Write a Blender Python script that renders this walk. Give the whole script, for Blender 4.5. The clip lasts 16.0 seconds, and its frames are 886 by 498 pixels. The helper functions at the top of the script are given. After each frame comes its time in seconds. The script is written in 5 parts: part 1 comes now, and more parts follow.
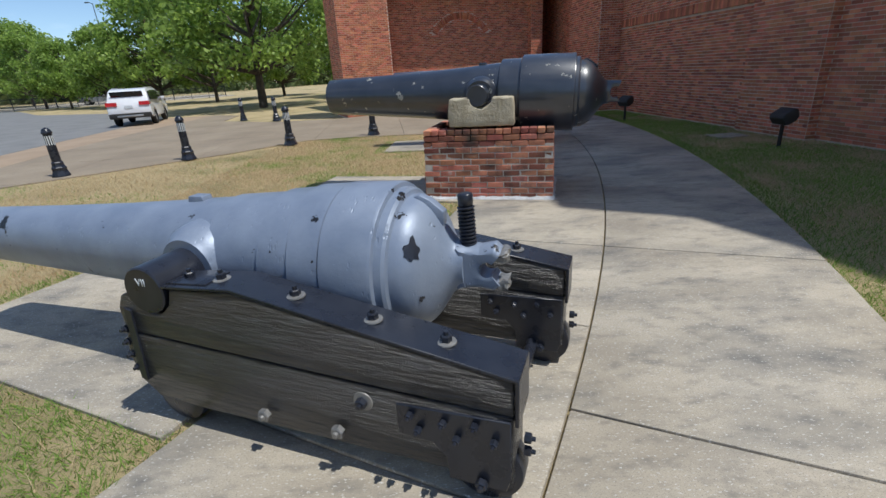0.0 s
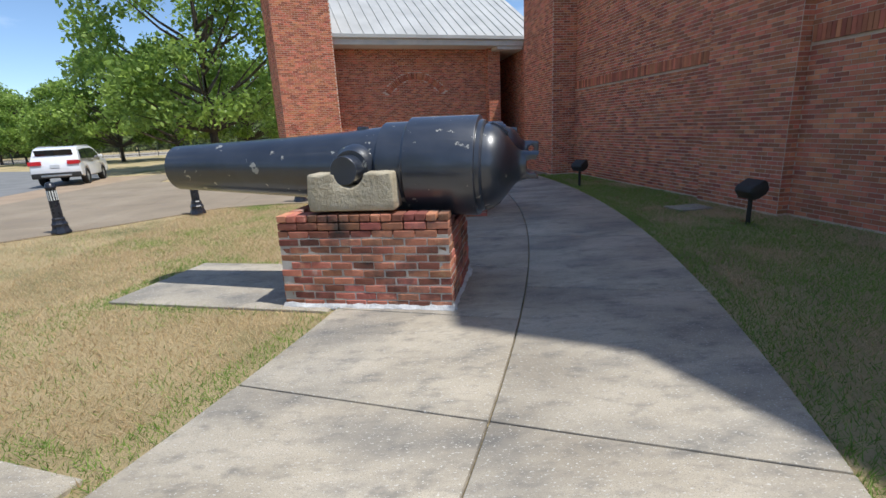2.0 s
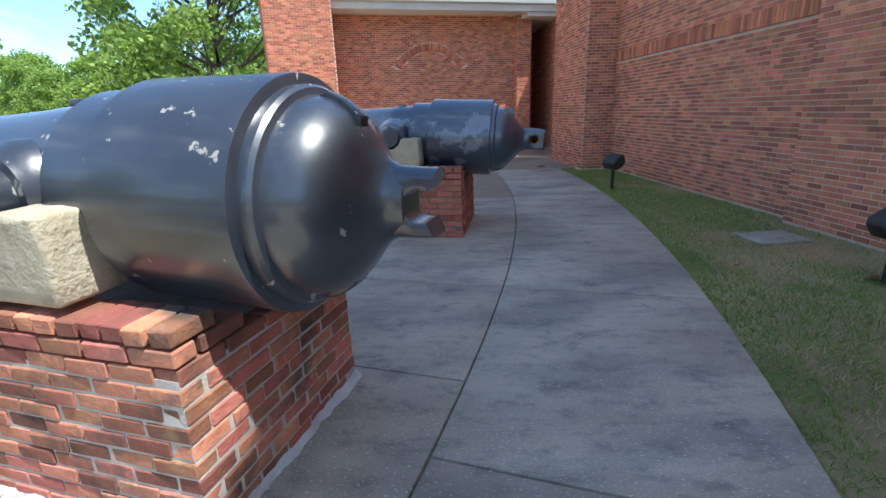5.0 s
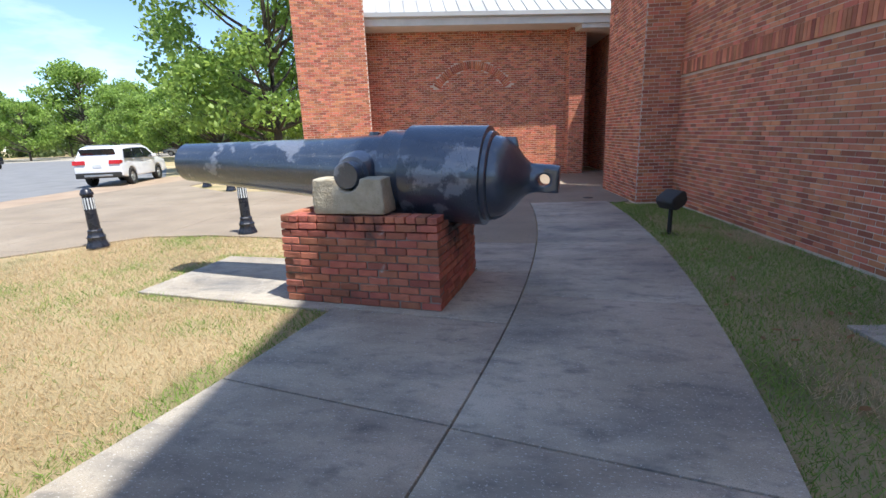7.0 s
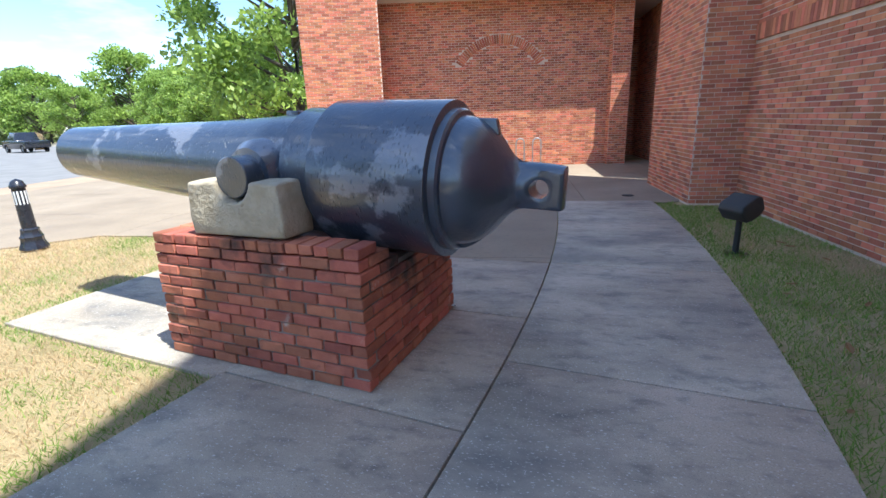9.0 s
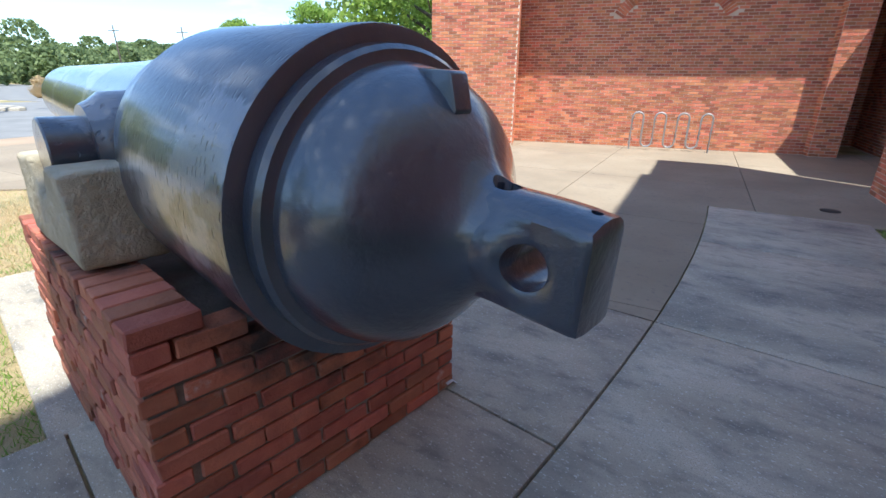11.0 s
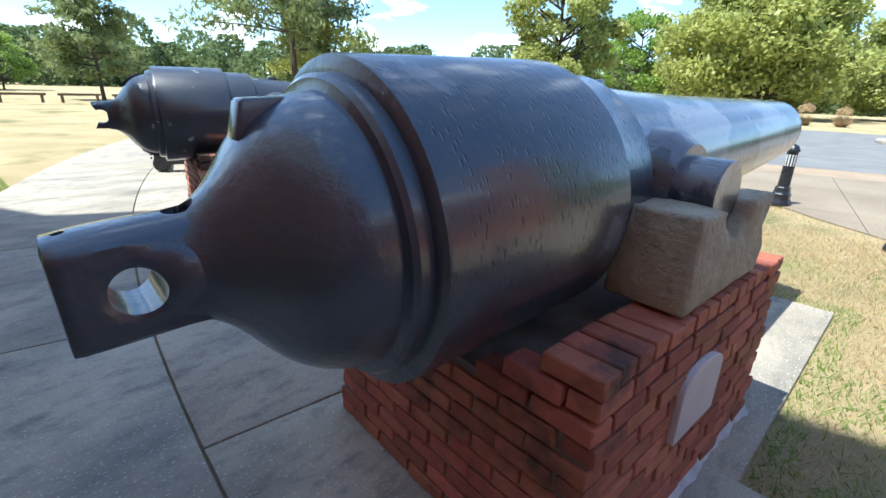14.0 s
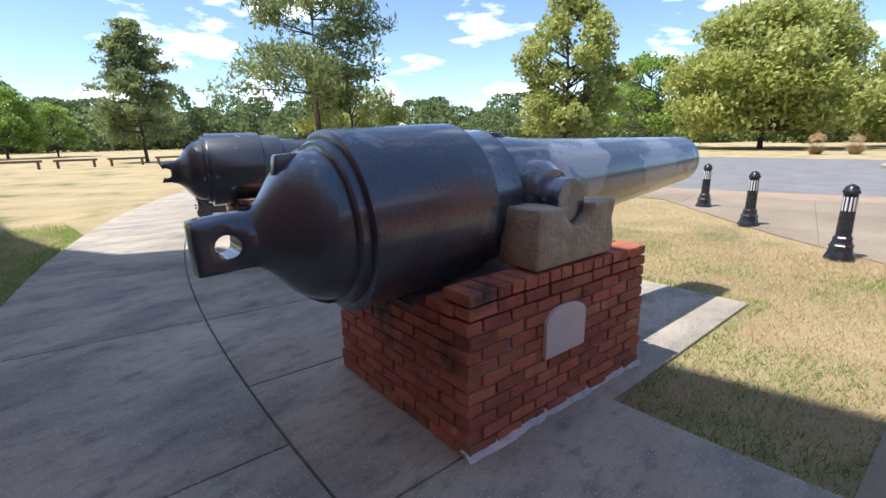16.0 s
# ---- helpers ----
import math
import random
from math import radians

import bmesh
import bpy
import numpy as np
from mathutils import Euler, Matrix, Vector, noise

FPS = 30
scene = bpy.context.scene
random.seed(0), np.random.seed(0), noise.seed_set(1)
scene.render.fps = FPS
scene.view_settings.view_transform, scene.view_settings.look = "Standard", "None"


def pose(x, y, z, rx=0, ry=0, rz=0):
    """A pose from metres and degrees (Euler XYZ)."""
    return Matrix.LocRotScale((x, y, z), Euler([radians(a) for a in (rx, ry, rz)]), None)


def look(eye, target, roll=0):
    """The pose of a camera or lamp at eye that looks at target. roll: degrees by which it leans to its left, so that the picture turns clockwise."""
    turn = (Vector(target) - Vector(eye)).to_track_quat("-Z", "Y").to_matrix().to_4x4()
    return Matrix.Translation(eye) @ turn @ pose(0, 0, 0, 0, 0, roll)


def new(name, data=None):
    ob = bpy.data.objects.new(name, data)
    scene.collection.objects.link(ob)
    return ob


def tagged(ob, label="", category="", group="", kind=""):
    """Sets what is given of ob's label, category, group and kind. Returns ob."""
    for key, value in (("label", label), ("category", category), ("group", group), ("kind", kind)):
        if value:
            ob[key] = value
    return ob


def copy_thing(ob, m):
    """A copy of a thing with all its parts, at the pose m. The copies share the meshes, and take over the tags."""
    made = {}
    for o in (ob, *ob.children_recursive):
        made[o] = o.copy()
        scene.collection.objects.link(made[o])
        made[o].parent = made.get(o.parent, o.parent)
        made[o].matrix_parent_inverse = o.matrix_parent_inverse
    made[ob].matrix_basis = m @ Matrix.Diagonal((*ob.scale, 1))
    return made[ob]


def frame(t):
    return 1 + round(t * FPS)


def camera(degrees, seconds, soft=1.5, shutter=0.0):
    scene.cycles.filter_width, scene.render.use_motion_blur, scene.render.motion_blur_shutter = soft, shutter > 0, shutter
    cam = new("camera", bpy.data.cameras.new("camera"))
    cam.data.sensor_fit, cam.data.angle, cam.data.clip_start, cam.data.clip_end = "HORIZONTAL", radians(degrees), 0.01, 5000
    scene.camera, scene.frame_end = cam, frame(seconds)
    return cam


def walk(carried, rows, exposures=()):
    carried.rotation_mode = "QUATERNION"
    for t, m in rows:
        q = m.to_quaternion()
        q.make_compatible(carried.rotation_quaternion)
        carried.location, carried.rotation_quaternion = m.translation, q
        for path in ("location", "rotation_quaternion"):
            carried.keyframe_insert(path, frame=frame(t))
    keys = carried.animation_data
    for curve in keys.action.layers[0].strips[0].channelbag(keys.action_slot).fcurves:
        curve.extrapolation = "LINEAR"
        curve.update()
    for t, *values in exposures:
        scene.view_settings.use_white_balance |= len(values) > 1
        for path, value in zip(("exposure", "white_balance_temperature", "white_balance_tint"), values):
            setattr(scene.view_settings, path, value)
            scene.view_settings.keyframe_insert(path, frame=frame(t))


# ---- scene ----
cam = camera(87.6, 16.0)

# seconds, eye x y z, yaw, pitch, roll
PATH = [
    (0, 0.042, -0.065, 1.557, 1.26, -21.12, -3.53),
    (0.5, 0.290, 0.384, 1.564, -0.03, -18.03, -3.25),
    (1, 0.612, 0.767, 1.601, -0.88, -16.24, -2.97),
    (1.5, 0.835, 1.227, 1.583, -2.22, -15.26, -3.07),
    (2, 1.144, 1.624, 1.569, -1.59, -14.70, -2.96),
    (2.5, 1.321, 2.057, 1.562, -0.54, -14.76, -2.79),
    (3, 1.506, 2.492, 1.570, 0.51, -15.30, -2.80),
    (3.5, 1.754, 2.901, 1.573, 1.18, -16.24, -2.37),
    (4, 1.894, 3.362, 1.549, 0.99, -16.74, -1.77),
    (4.5, 2.132, 3.780, 1.532, 1.98, -17.03, -1.58),
    (5, 2.278, 4.200, 1.515, 3.63, -16.66, -1.98),
    (7.3, 3.059, 6.124, 1.579, 12.10, -14.04, -2.27),
    (7.5, 3.074, 6.298, 1.572, 12.28, -14.42, -2.27),
    (8, 3.094, 6.730, 1.561, 12.45, -14.90, -1.85),
    (8.5, 3.223, 7.155, 1.526, 14.35, -15.21, -1.75),
    (9, 3.291, 7.573, 1.517, 16.64, -15.68, -2.20),
    (9.5, 3.308, 8.017, 1.524, 17.84, -16.49, -1.90),
    (9.7, 3.365, 8.200, 1.500, 18.65, -16.62, -1.90),
    (11.8, 3.465, 9.950, 1.485, 57.90, -23.30, 1.00),
    (12, 3.477, 10.092, 1.483, 65.57, -23.67, 0.59),
    (12.5, 3.564, 10.440, 1.456, 83.98, -22.61, 0.10),
    (13, 3.471, 10.759, 1.486, 101.11, -22.30, 1.90),
    (13.5, 3.336, 11.056, 1.477, 119.84, -20.56, 2.44),
    (14, 3.341, 11.362, 1.544, 131.35, -18.89, 2.24),
    (14.5, 3.550, 11.583, 1.579, 134.12, -16.84, 1.38),
    (15, 3.718, 11.833, 1.588, 134.50, -14.75, 1.08),
    (15.5, 3.785, 12.122, 1.595, 134.30, -13.90, 0.20),
    (16, 3.843, 12.356, 1.576, 134.56, -13.46, -0.66),
]


def carried(x, y, z, yaw, pitch, roll):
    a, p = radians(yaw), radians(pitch)
    ahead = Vector((-math.sin(a) * math.cos(p), math.cos(a) * math.cos(p), math.sin(p)))
    return look((x, y, z), Vector((x, y, z)) + ahead, roll)


walk(cam, [(t, carried(*p)) for t, *p in PATH],
     [(0, -0.16, 6250, 8), (1, -0.03, 6350, 10), (2.5, 0.22, 6250, 8), (4, 0.63, 6150, 6), (4.5, 0.95, 6050, 5), (5, 1.00, 6050, 5), (7.3, 0.83, 6250, 11), (8, 1.12, 6150, 9), (9, 1.25, 6100, 8), (9.7, 1.25, 6100, 8), (11.8, 1.05, 6050, 4), (12.5, 1.05, 5950, 3), (13.5, 1.17, 5850, 2), (14, 1.02, 6050, 3), (15, 0.72, 6350, 8), (16, 0.65, 6450, 12)])

# ---- light ----
SUN = Vector((0.405, -0.185, 0.93)).normalized()
world = bpy.data.worlds.new("world")
scene.world = world
world.use_nodes = True
wn, wl = world.node_tree.nodes, world.node_tree.links
sky = wn.new("ShaderNodeTexSky")
sky.sky_type, sky.sun_disc = "NISHITA", False
sky.sun_elevation = math.asin(SUN.z)
sky.sun_rotation = math.atan2(SUN.x, SUN.y)
sky.altitude = 1500
sky.air_density, sky.dust_density, sky.ozone_density = 1.0, 0.1, 3.2
# fair-weather clouds
wco = wn.new("ShaderNodeTexCoord")
wmap = wn.new("ShaderNodeMapping")
wmap.inputs["Scale"].default_value = (2.2, 2.2, 7.0)
wnoi = wn.new("ShaderNodeTexNoise")
wnoi.inputs["Scale"].default_value, wnoi.inputs["Detail"].default_value, wnoi.inputs["Roughness"].default_value = 2.4, 9, 0.56
wramp = wn.new("ShaderNodeValToRGB")
wramp.color_ramp.elements[0].position, wramp.color_ramp.elements[1].position = 0.545, 0.66
wmix = wn.new("ShaderNodeMix")
wmix.data_type = "RGBA"
wmix.inputs["B"].default_value = (8.6, 9.0, 9.8, 1)
wl.new(wco.outputs["Generated"], wmap.inputs["Vector"])
wl.new(wmap.outputs["Vector"], wnoi.inputs["Vector"])
wl.new(wnoi.outputs["Fac"], wramp.inputs["Fac"])
wsep, wrange, wmul = wn.new("ShaderNodeSeparateXYZ"), wn.new("ShaderNodeMapRange"), wn.new("ShaderNodeMath")
wrange.inputs["From Min"].default_value, wrange.inputs["From Max"].default_value, wrange.inputs["To Min"].default_value = 0.35, -0.25, 0.12
wmul.operation = "MULTIPLY"
wl.new(wco.outputs["Generated"], wsep.inputs["Vector"])
wl.new(wsep.outputs["Y"], wrange.inputs["Value"])
wl.new(wramp.outputs["Color"], wmul.inputs[0])
wl.new(wrange.outputs["Result"], wmul.inputs[1])
wl.new(wmul.outputs[0], wmix.inputs["Factor"])
wl.new(sky.outputs["Color"], wmix.inputs["A"])
wl.new(wmix.outputs["Result"], wn["Background"].inputs["Color"])
wn["Background"].inputs["Strength"].default_value = 0.15

sun = new("sun", bpy.data.lights.new("sun", "SUN"))
sun.data.energy, sun.data.angle, sun.data.color = 4.2, radians(0.55), (1.0, 0.96, 0.90)
sun.matrix_world = look(SUN * 60, (0, 0, 0))

# ---- materials ----


def material(name, ramp, scale=6.0, detail=6, rough=(0.5, 0.7), metal=0.0, bump=0.2, bump_scale=60.0, bump_size=0.01,
             spots=None, stretch=(1, 1, 1), random_tint=0.0, coord="Object", coat=0.0, ior=1.5, pits=None):
    """A surface whose colour runs along ramp (position, colour) by a noise, with fine relief; spots: (colour, scale, edge, width) of a second noise."""
    m = bpy.data.materials.new(name)
    m.use_nodes = True
    n, l = m.node_tree.nodes, m.node_tree.links
    b = n["Principled BSDF"]
    b.inputs["Metallic"].default_value = metal
    b.inputs["Coat Weight"].default_value = coat
    b.inputs["Coat Roughness"].default_value = 0.16
    b.inputs["IOR"].default_value = ior
    co, mp = n.new("ShaderNodeTexCoord"), n.new("ShaderNodeMapping")
    mp.inputs["Scale"].default_value = stretch
    place = n.new("ShaderNodeNewGeometry").outputs["Position"] if coord == "World" else co.outputs[coord]
    l.new(place, mp.inputs["Vector"])

    def noisy(s, d=6, r=0.55):
        t = n.new("ShaderNodeTexNoise")
        t.inputs["Scale"].default_value, t.inputs["Detail"].default_value, t.inputs["Roughness"].default_value = s, d, r
        l.new(mp.outputs["Vector"], t.inputs["Vector"])
        return t.outputs["Fac"]

    def ramped(fac, stops):
        r = n.new("ShaderNodeValToRGB")
        while len(r.color_ramp.elements) < len(stops):
            r.color_ramp.elements.new(0.5)
        for e, (p, c) in zip(r.color_ramp.elements, stops):
            e.position, e.color = p, (*c, 1) if len(c) == 3 else c
        l.new(fac, r.inputs["Fac"])
        return r.outputs["Color"]

    fac = noisy(scale, detail)
    colour = ramped(fac, ramp)
    for c, s, edge, width in spots or ():
        mix = n.new("ShaderNodeMix")
        mix.data_type = "RGBA"
        l.new(ramped(noisy(s, 8, 0.6), [(edge, (0, 0, 0)), (min(edge + width, 1), (1, 1, 1))]), mix.inputs["Factor"])
        l.new(colour, mix.inputs["A"])
        mix.inputs["B"].default_value = (*c, 1)
        colour = mix.outputs["Result"]
    if random_tint:
        oi, ge = n.new("ShaderNodeObjectInfo"), n.new("ShaderNodeNewGeometry")
        add, fr = n.new("ShaderNodeMath"), n.new("ShaderNodeMath")
        fr.operation = "FRACT"
        l.new(oi.outputs["Random"], add.inputs[0])
        l.new(ge.outputs["Random Per Island"], add.inputs[1])
        l.new(add.outputs[0], fr.inputs[0])
        hs, rg, rh = n.new("ShaderNodeHueSaturation"), n.new("ShaderNodeMapRange"), n.new("ShaderNodeMapRange")
        rg.inputs["To Min"].default_value, rg.inputs["To Max"].default_value = 1 - random_tint, 1 + random_tint
        rh.inputs["To Min"].default_value, rh.inputs["To Max"].default_value = 0.5 - 0.03 * random_tint, 0.5 + 0.03 * random_tint
        sq = n.new("ShaderNodeMath")
        sq.operation, sq.inputs[1].default_value = "MULTIPLY", 7.31
        f2 = n.new("ShaderNodeMath")
        f2.operation = "FRACT"
        l.new(fr.outputs[0], rg.inputs["Value"])
        l.new(fr.outputs[0], sq.inputs[0])
        l.new(sq.outputs[0], f2.inputs[0])
        l.new(f2.outputs[0], rh.inputs["Value"])
        l.new(rg.outputs["Result"], hs.inputs["Value"])
        l.new(rh.outputs["Result"], hs.inputs["Hue"])
        l.new(colour, hs.inputs["Color"])
        colour = hs.outputs["Color"]
    l.new(colour, b.inputs["Base Color"])
    rr = n.new("ShaderNodeMapRange")
    rr.inputs["To Min"].default_value, rr.inputs["To Max"].default_value = rough
    l.new(fac, rr.inputs["Value"])
    l.new(rr.outputs["Result"], b.inputs["Roughness"])
    if bump:
        bp = n.new("ShaderNodeBump")
        bp.inputs["Strength"].default_value, bp.inputs["Distance"].default_value = bump, bump_size
        l.new(noisy(bump_scale, 8, 0.6), bp.inputs["Height"])
        if pits:
            # sparse rust pits under the paint: (scale, cover, depth)
            vo, vm, ad = n.new("ShaderNodeTexVoronoi"), n.new("ShaderNodeMath"), n.new("ShaderNodeBump")
            vo.inputs["Scale"].default_value = pits[0]
            vm2 = n.new("ShaderNodeMapping")
            vm2.inputs["Scale"].default_value, vm2.inputs["Rotation"].default_value = (1, 0.35, 0.35), (0.5, 0.4, 0.3)
            l.new(place, vm2.inputs["Vector"])
            l.new(vm2.outputs["Vector"], vo.inputs["Vector"])
            vm.operation = "MAXIMUM"
            l.new(ramped(vo.outputs["Distance"], [(0.08, (0, 0, 0)), (0.3, (1, 1, 1))]), vm.inputs[0])
            l.new(ramped(noisy(9, 3), [(pits[1] - 0.04, (0, 0, 0)), (pits[1] + 0.04, (1, 1, 1))]), vm.inputs[1])
            ad.inputs["Strength"].default_value, ad.inputs["Distance"].default_value = 0.9, pits[2]
            l.new(vm.outputs[0], ad.inputs["Height"])
            l.new(ad.outputs["Normal"], bp.inputs["Normal"])
        l.new(bp.outputs["Normal"], b.inputs["Normal"])
    return m


GUN = [(0.3, (0.016, 0.027, 0.05)), (0.7, (0.032, 0.05, 0.084))]
M = dict(
    gun_black=material("black_paint", [(0.3, (0.018, 0.023, 0.035)), (0.7, (0.034, 0.041, 0.058))], 4, rough=(0.3, 0.44), coat=0.8, ior=1.65, bump=0.22, bump_scale=30, bump_size=0.003,
                       spots=[((0.34, 0.33, 0.29), 7, 0.65, 0.012)], stretch=(1, 1.6, 0.8)),
    gun_plain=material("glossy_black_paint", GUN, 4, rough=(0.24, 0.36), coat=1.0, ior=1.75, bump=0.6, bump_scale=20, bump_size=0.009),
    gun_faded=material("faded_black_paint", GUN, 4, rough=(0.26, 0.38), coat=1.0, ior=1.75, bump=0.45, bump_scale=28, bump_size=0.008, pits=(62, 0.52, 0.008),
                       spots=[((0.16, 0.18, 0.22), 1.7, 0.55, 0.03)]),
    gun_grey=material("grey_paint", [(0.3, (0.19, 0.235, 0.32)), (0.7, (0.27, 0.32, 0.41))], 5, rough=(0.34, 0.5), metal=0.15, bump=0.3,
                      bump_scale=35, bump_size=0.004, spots=[((0.012, 0.012, 0.014), 6, 0.645, 0.008)], pits=(60, 0.4, 0.003)),
    iron=material("black_iron", [(0.3, (0.014, 0.016, 0.024)), (0.7, (0.026, 0.03, 0.042))], 8, rough=(0.2, 0.36), bump=0.15, bump_scale=60, bump_size=0.003),
    bright=material("worn_iron", [(0.3, (0.2, 0.2, 0.2)), (0.7, (0.35, 0.34, 0.32))], 20, rough=(0.4, 0.6), metal=0.5, bump=0.2),
    timber=material("tarred_timber", [(0.3, (0.01, 0.01, 0.012)), (0.5, (0.022, 0.023, 0.026)), (0.62, (0.05, 0.052, 0.058)), (0.75, (0.13, 0.135, 0.15))], 5, 9, rough=(0.2, 0.45), bump=1.0,
                    bump_scale=7, bump_size=0.05, stretch=(0.9, 5, 8), coat=0.4),
    pier_brick=material("old_brick", [(0.25, (0.34, 0.115, 0.075)), (0.6, (0.46, 0.18, 0.115)), (0.85, (0.54, 0.27, 0.18))], 9, rough=(0.75, 0.95), bump=0.6, bump_scale=50,
                        bump_size=0.012, random_tint=0.5, coord="World", spots=[((0.09, 0.065, 0.055), 2.2, 0.54, 0.14), ((0.5, 0.46, 0.42), 4.5, 0.63, 0.12), ((0.58, 0.34, 0.2), 7.0, 0.6, 0.15)]),
    damp_brick=material("damp_brick", [(0.25, (0.33, 0.10, 0.062)), (0.6, (0.45, 0.155, 0.095)), (0.85, (0.5, 0.21, 0.14))], 9, rough=(0.7, 0.92), bump=0.6, bump_scale=50,
                        bump_size=0.012, random_tint=0.3, coord="World", spots=[((0.06, 0.042, 0.035), 1.9, 0.56, 0.12), ((0.5, 0.44, 0.4), 4.5, 0.66, 0.1)]),
    damp_mortar=material("damp_mortar", [(0.3, (0.10, 0.08, 0.065)), (0.55, (0.26, 0.22, 0.19)), (0.7, (0.42, 0.38, 0.34))], 3, rough=(0.85, 0.95), bump=0.6, bump_scale=60),
    pier_mortar=material("old_mortar", [(0.3, (0.42, 0.385, 0.34)), (0.7, (0.6, 0.57, 0.52))], 9, rough=(0.85, 0.95), bump=0.6, bump_scale=60),
    wall_brick=material("facing_brick", [(0.25, (0.42, 0.135, 0.068)), (0.6, (0.54, 0.195, 0.105)), (0.85, (0.6, 0.265, 0.155))], 5, rough=(0.75, 0.92), bump=0.4, bump_scale=70,
                        bump_size=0.006, random_tint=0.4, coord="World"),
    wall_mortar=material("mortar", [(0.3, (0.62, 0.52, 0.42)), (0.7, (0.72, 0.62, 0.52))], 5, rough=(0.85, 0.95), bump=0.4, bump_scale=90),
    concrete=material("concrete", [(0.25, (0.285, 0.245, 0.19)), (0.5, (0.44, 0.385, 0.30)), (0.75, (0.56, 0.495, 0.395))], 0.9, 10, rough=(0.75, 0.9), bump=0.35, bump_scale=140,
                      bump_size=0.004, spots=[((0.17, 0.165, 0.155), 0.8, 0.47, 0.26), ((0.13, 0.128, 0.12), 3.2, 0.56, 0.24), ((0.16, 0.152, 0.138), 7, 0.52, 0.34), ((0.24, 0.22, 0.185), 120, 0.54, 0.1), ((0.6, 0.58, 0.53), 48, 0.595, 0.05)], stretch=(1, 1.9, 1)),
    court=material("tan_cast_concrete", [(0.25, (0.22, 0.175, 0.125)), (0.5, (0.285, 0.23, 0.165)), (0.75, (0.34, 0.28, 0.205))], 0.7, 10, rough=(0.8, 0.92), bump=0.3, bump_scale=140,
                   bump_size=0.004, spots=[((0.22, 0.18, 0.14), 1.6, 0.55, 0.25), ((0.21, 0.175, 0.135), 18, 0.56, 0.14)]),
    limestone=material("limestone", [(0.25, (0.36, 0.30, 0.2)), (0.6, (0.52, 0.46, 0.34)), (0.85, (0.6, 0.55, 0.44))], 7, rough=(0.85, 0.95), bump=1.0, bump_scale=30, bump_size=0.02),
    grass=material("dry_grass", [(0.2, (0.29, 0.225, 0.108)), (0.42, (0.44, 0.345, 0.18)), (0.7, (0.56, 0.445, 0.25))], 0.55, 9, rough=(0.9, 1.0), bump=1.0, bump_scale=70,
                   bump_size=0.03, spots=[((0.11, 0.14, 0.035), 0.35, 0.54, 0.16)]),
    asphalt=material("asphalt", [(0.3, (0.17, 0.17, 0.17)), (0.7, (0.24, 0.24, 0.235))], 1.0, rough=(0.85, 0.95), bump=0.4, bump_scale=200, bump_size=0.004),
    tan_concrete=material("tan_concrete", [(0.3, (0.30, 0.22, 0.15)), (0.7, (0.40, 0.30, 0.21))], 1.0, rough=(0.85, 0.95), bump=0.3, bump_scale=150),
    roof=material("metal_roof", [(0.3, (0.42, 0.42, 0.40)), (0.7, (0.52, 0.52, 0.50))], 1.0, rough=(0.45, 0.6), metal=0.2, bump=0.05),
    white_trim=material("cream_trim", [(0.3, (0.6, 0.58, 0.52)), (0.7, (0.7, 0.68, 0.62))], 3, rough=(0.5, 0.7), bump=0.1),
    dark=material("dark_bronze", [(0.3, (0.02, 0.02, 0.018)), (0.7, (0.035, 0.033, 0.03))], 6, rough=(0.5, 0.65), bump=0.1),
    white=material("white_paint", [(0.3, (0.75, 0.76, 0.78)), (0.7, (0.82, 0.83, 0.84))], 3, rough=(0.15, 0.25), bump=0.0, coat=0.5),
    plaque=material("plaque_stone", [(0.3, (0.62, 0.58, 0.58)), (0.7, (0.72, 0.68, 0.68))], 8, rough=(0.5, 0.7), bump=0.1),
    glass=material("dark_glass", [(0.3, (0.01, 0.012, 0.015)), (0.7, (0.015, 0.018, 0.02))], 3, rough=(0.05, 0.08), bump=0.0),
    rubber=material("rubber", [(0.3, (0.012, 0.012, 0.012)), (0.7, (0.02, 0.02, 0.02))], 8, rough=(0.7, 0.85), bump=0.1),
    red=material("red_lens", [(0.3, (0.4, 0.01, 0.01)), (0.7, (0.5, 0.02, 0.02))], 3, rough=(0.15, 0.25), bump=0.0),
    lens=material("frosted_lens", [(0.3, (0.62, 0.66, 0.68)), (0.7, (0.72, 0.75, 0.77))], 6, rough=(0.35, 0.5), bump=0.05),
    steel=material("galvanised_steel", [(0.3, (0.35, 0.36, 0.36)), (0.7, (0.5, 0.5, 0.5))], 10, rough=(0.35, 0.5), metal=0.7, bump=0.05),
    bark=material("bark", [(0.3, (0.06, 0.045, 0.035)), (0.7, (0.14, 0.11, 0.085))], 10, rough=(0.9, 1.0), bump=1.0, bump_scale=15, bump_size=0.03, stretch=(1, 1, 0.25)),
)

# ---- mesh helpers ----


def part(name, bm, mat, parent=None, label="", smooth=True, edge=40):
    """Links a bmesh as one mesh object under parent."""
    me = bpy.data.meshes.new(name)
    bm.to_mesh(me)
    bm.free()
    if smooth:
        me.shade_smooth()
        me.set_sharp_from_angle(angle=radians(edge))
    me.materials.append(mat)
    ob = new(name, me)
    ob.parent = parent
    if label:
        ob["label"] = label
    return ob


def thing(name, m, label, category, group="", kind=""):
    ob = new(name)
    ob.matrix_world = m
    return tagged(ob, label, category, group, kind)


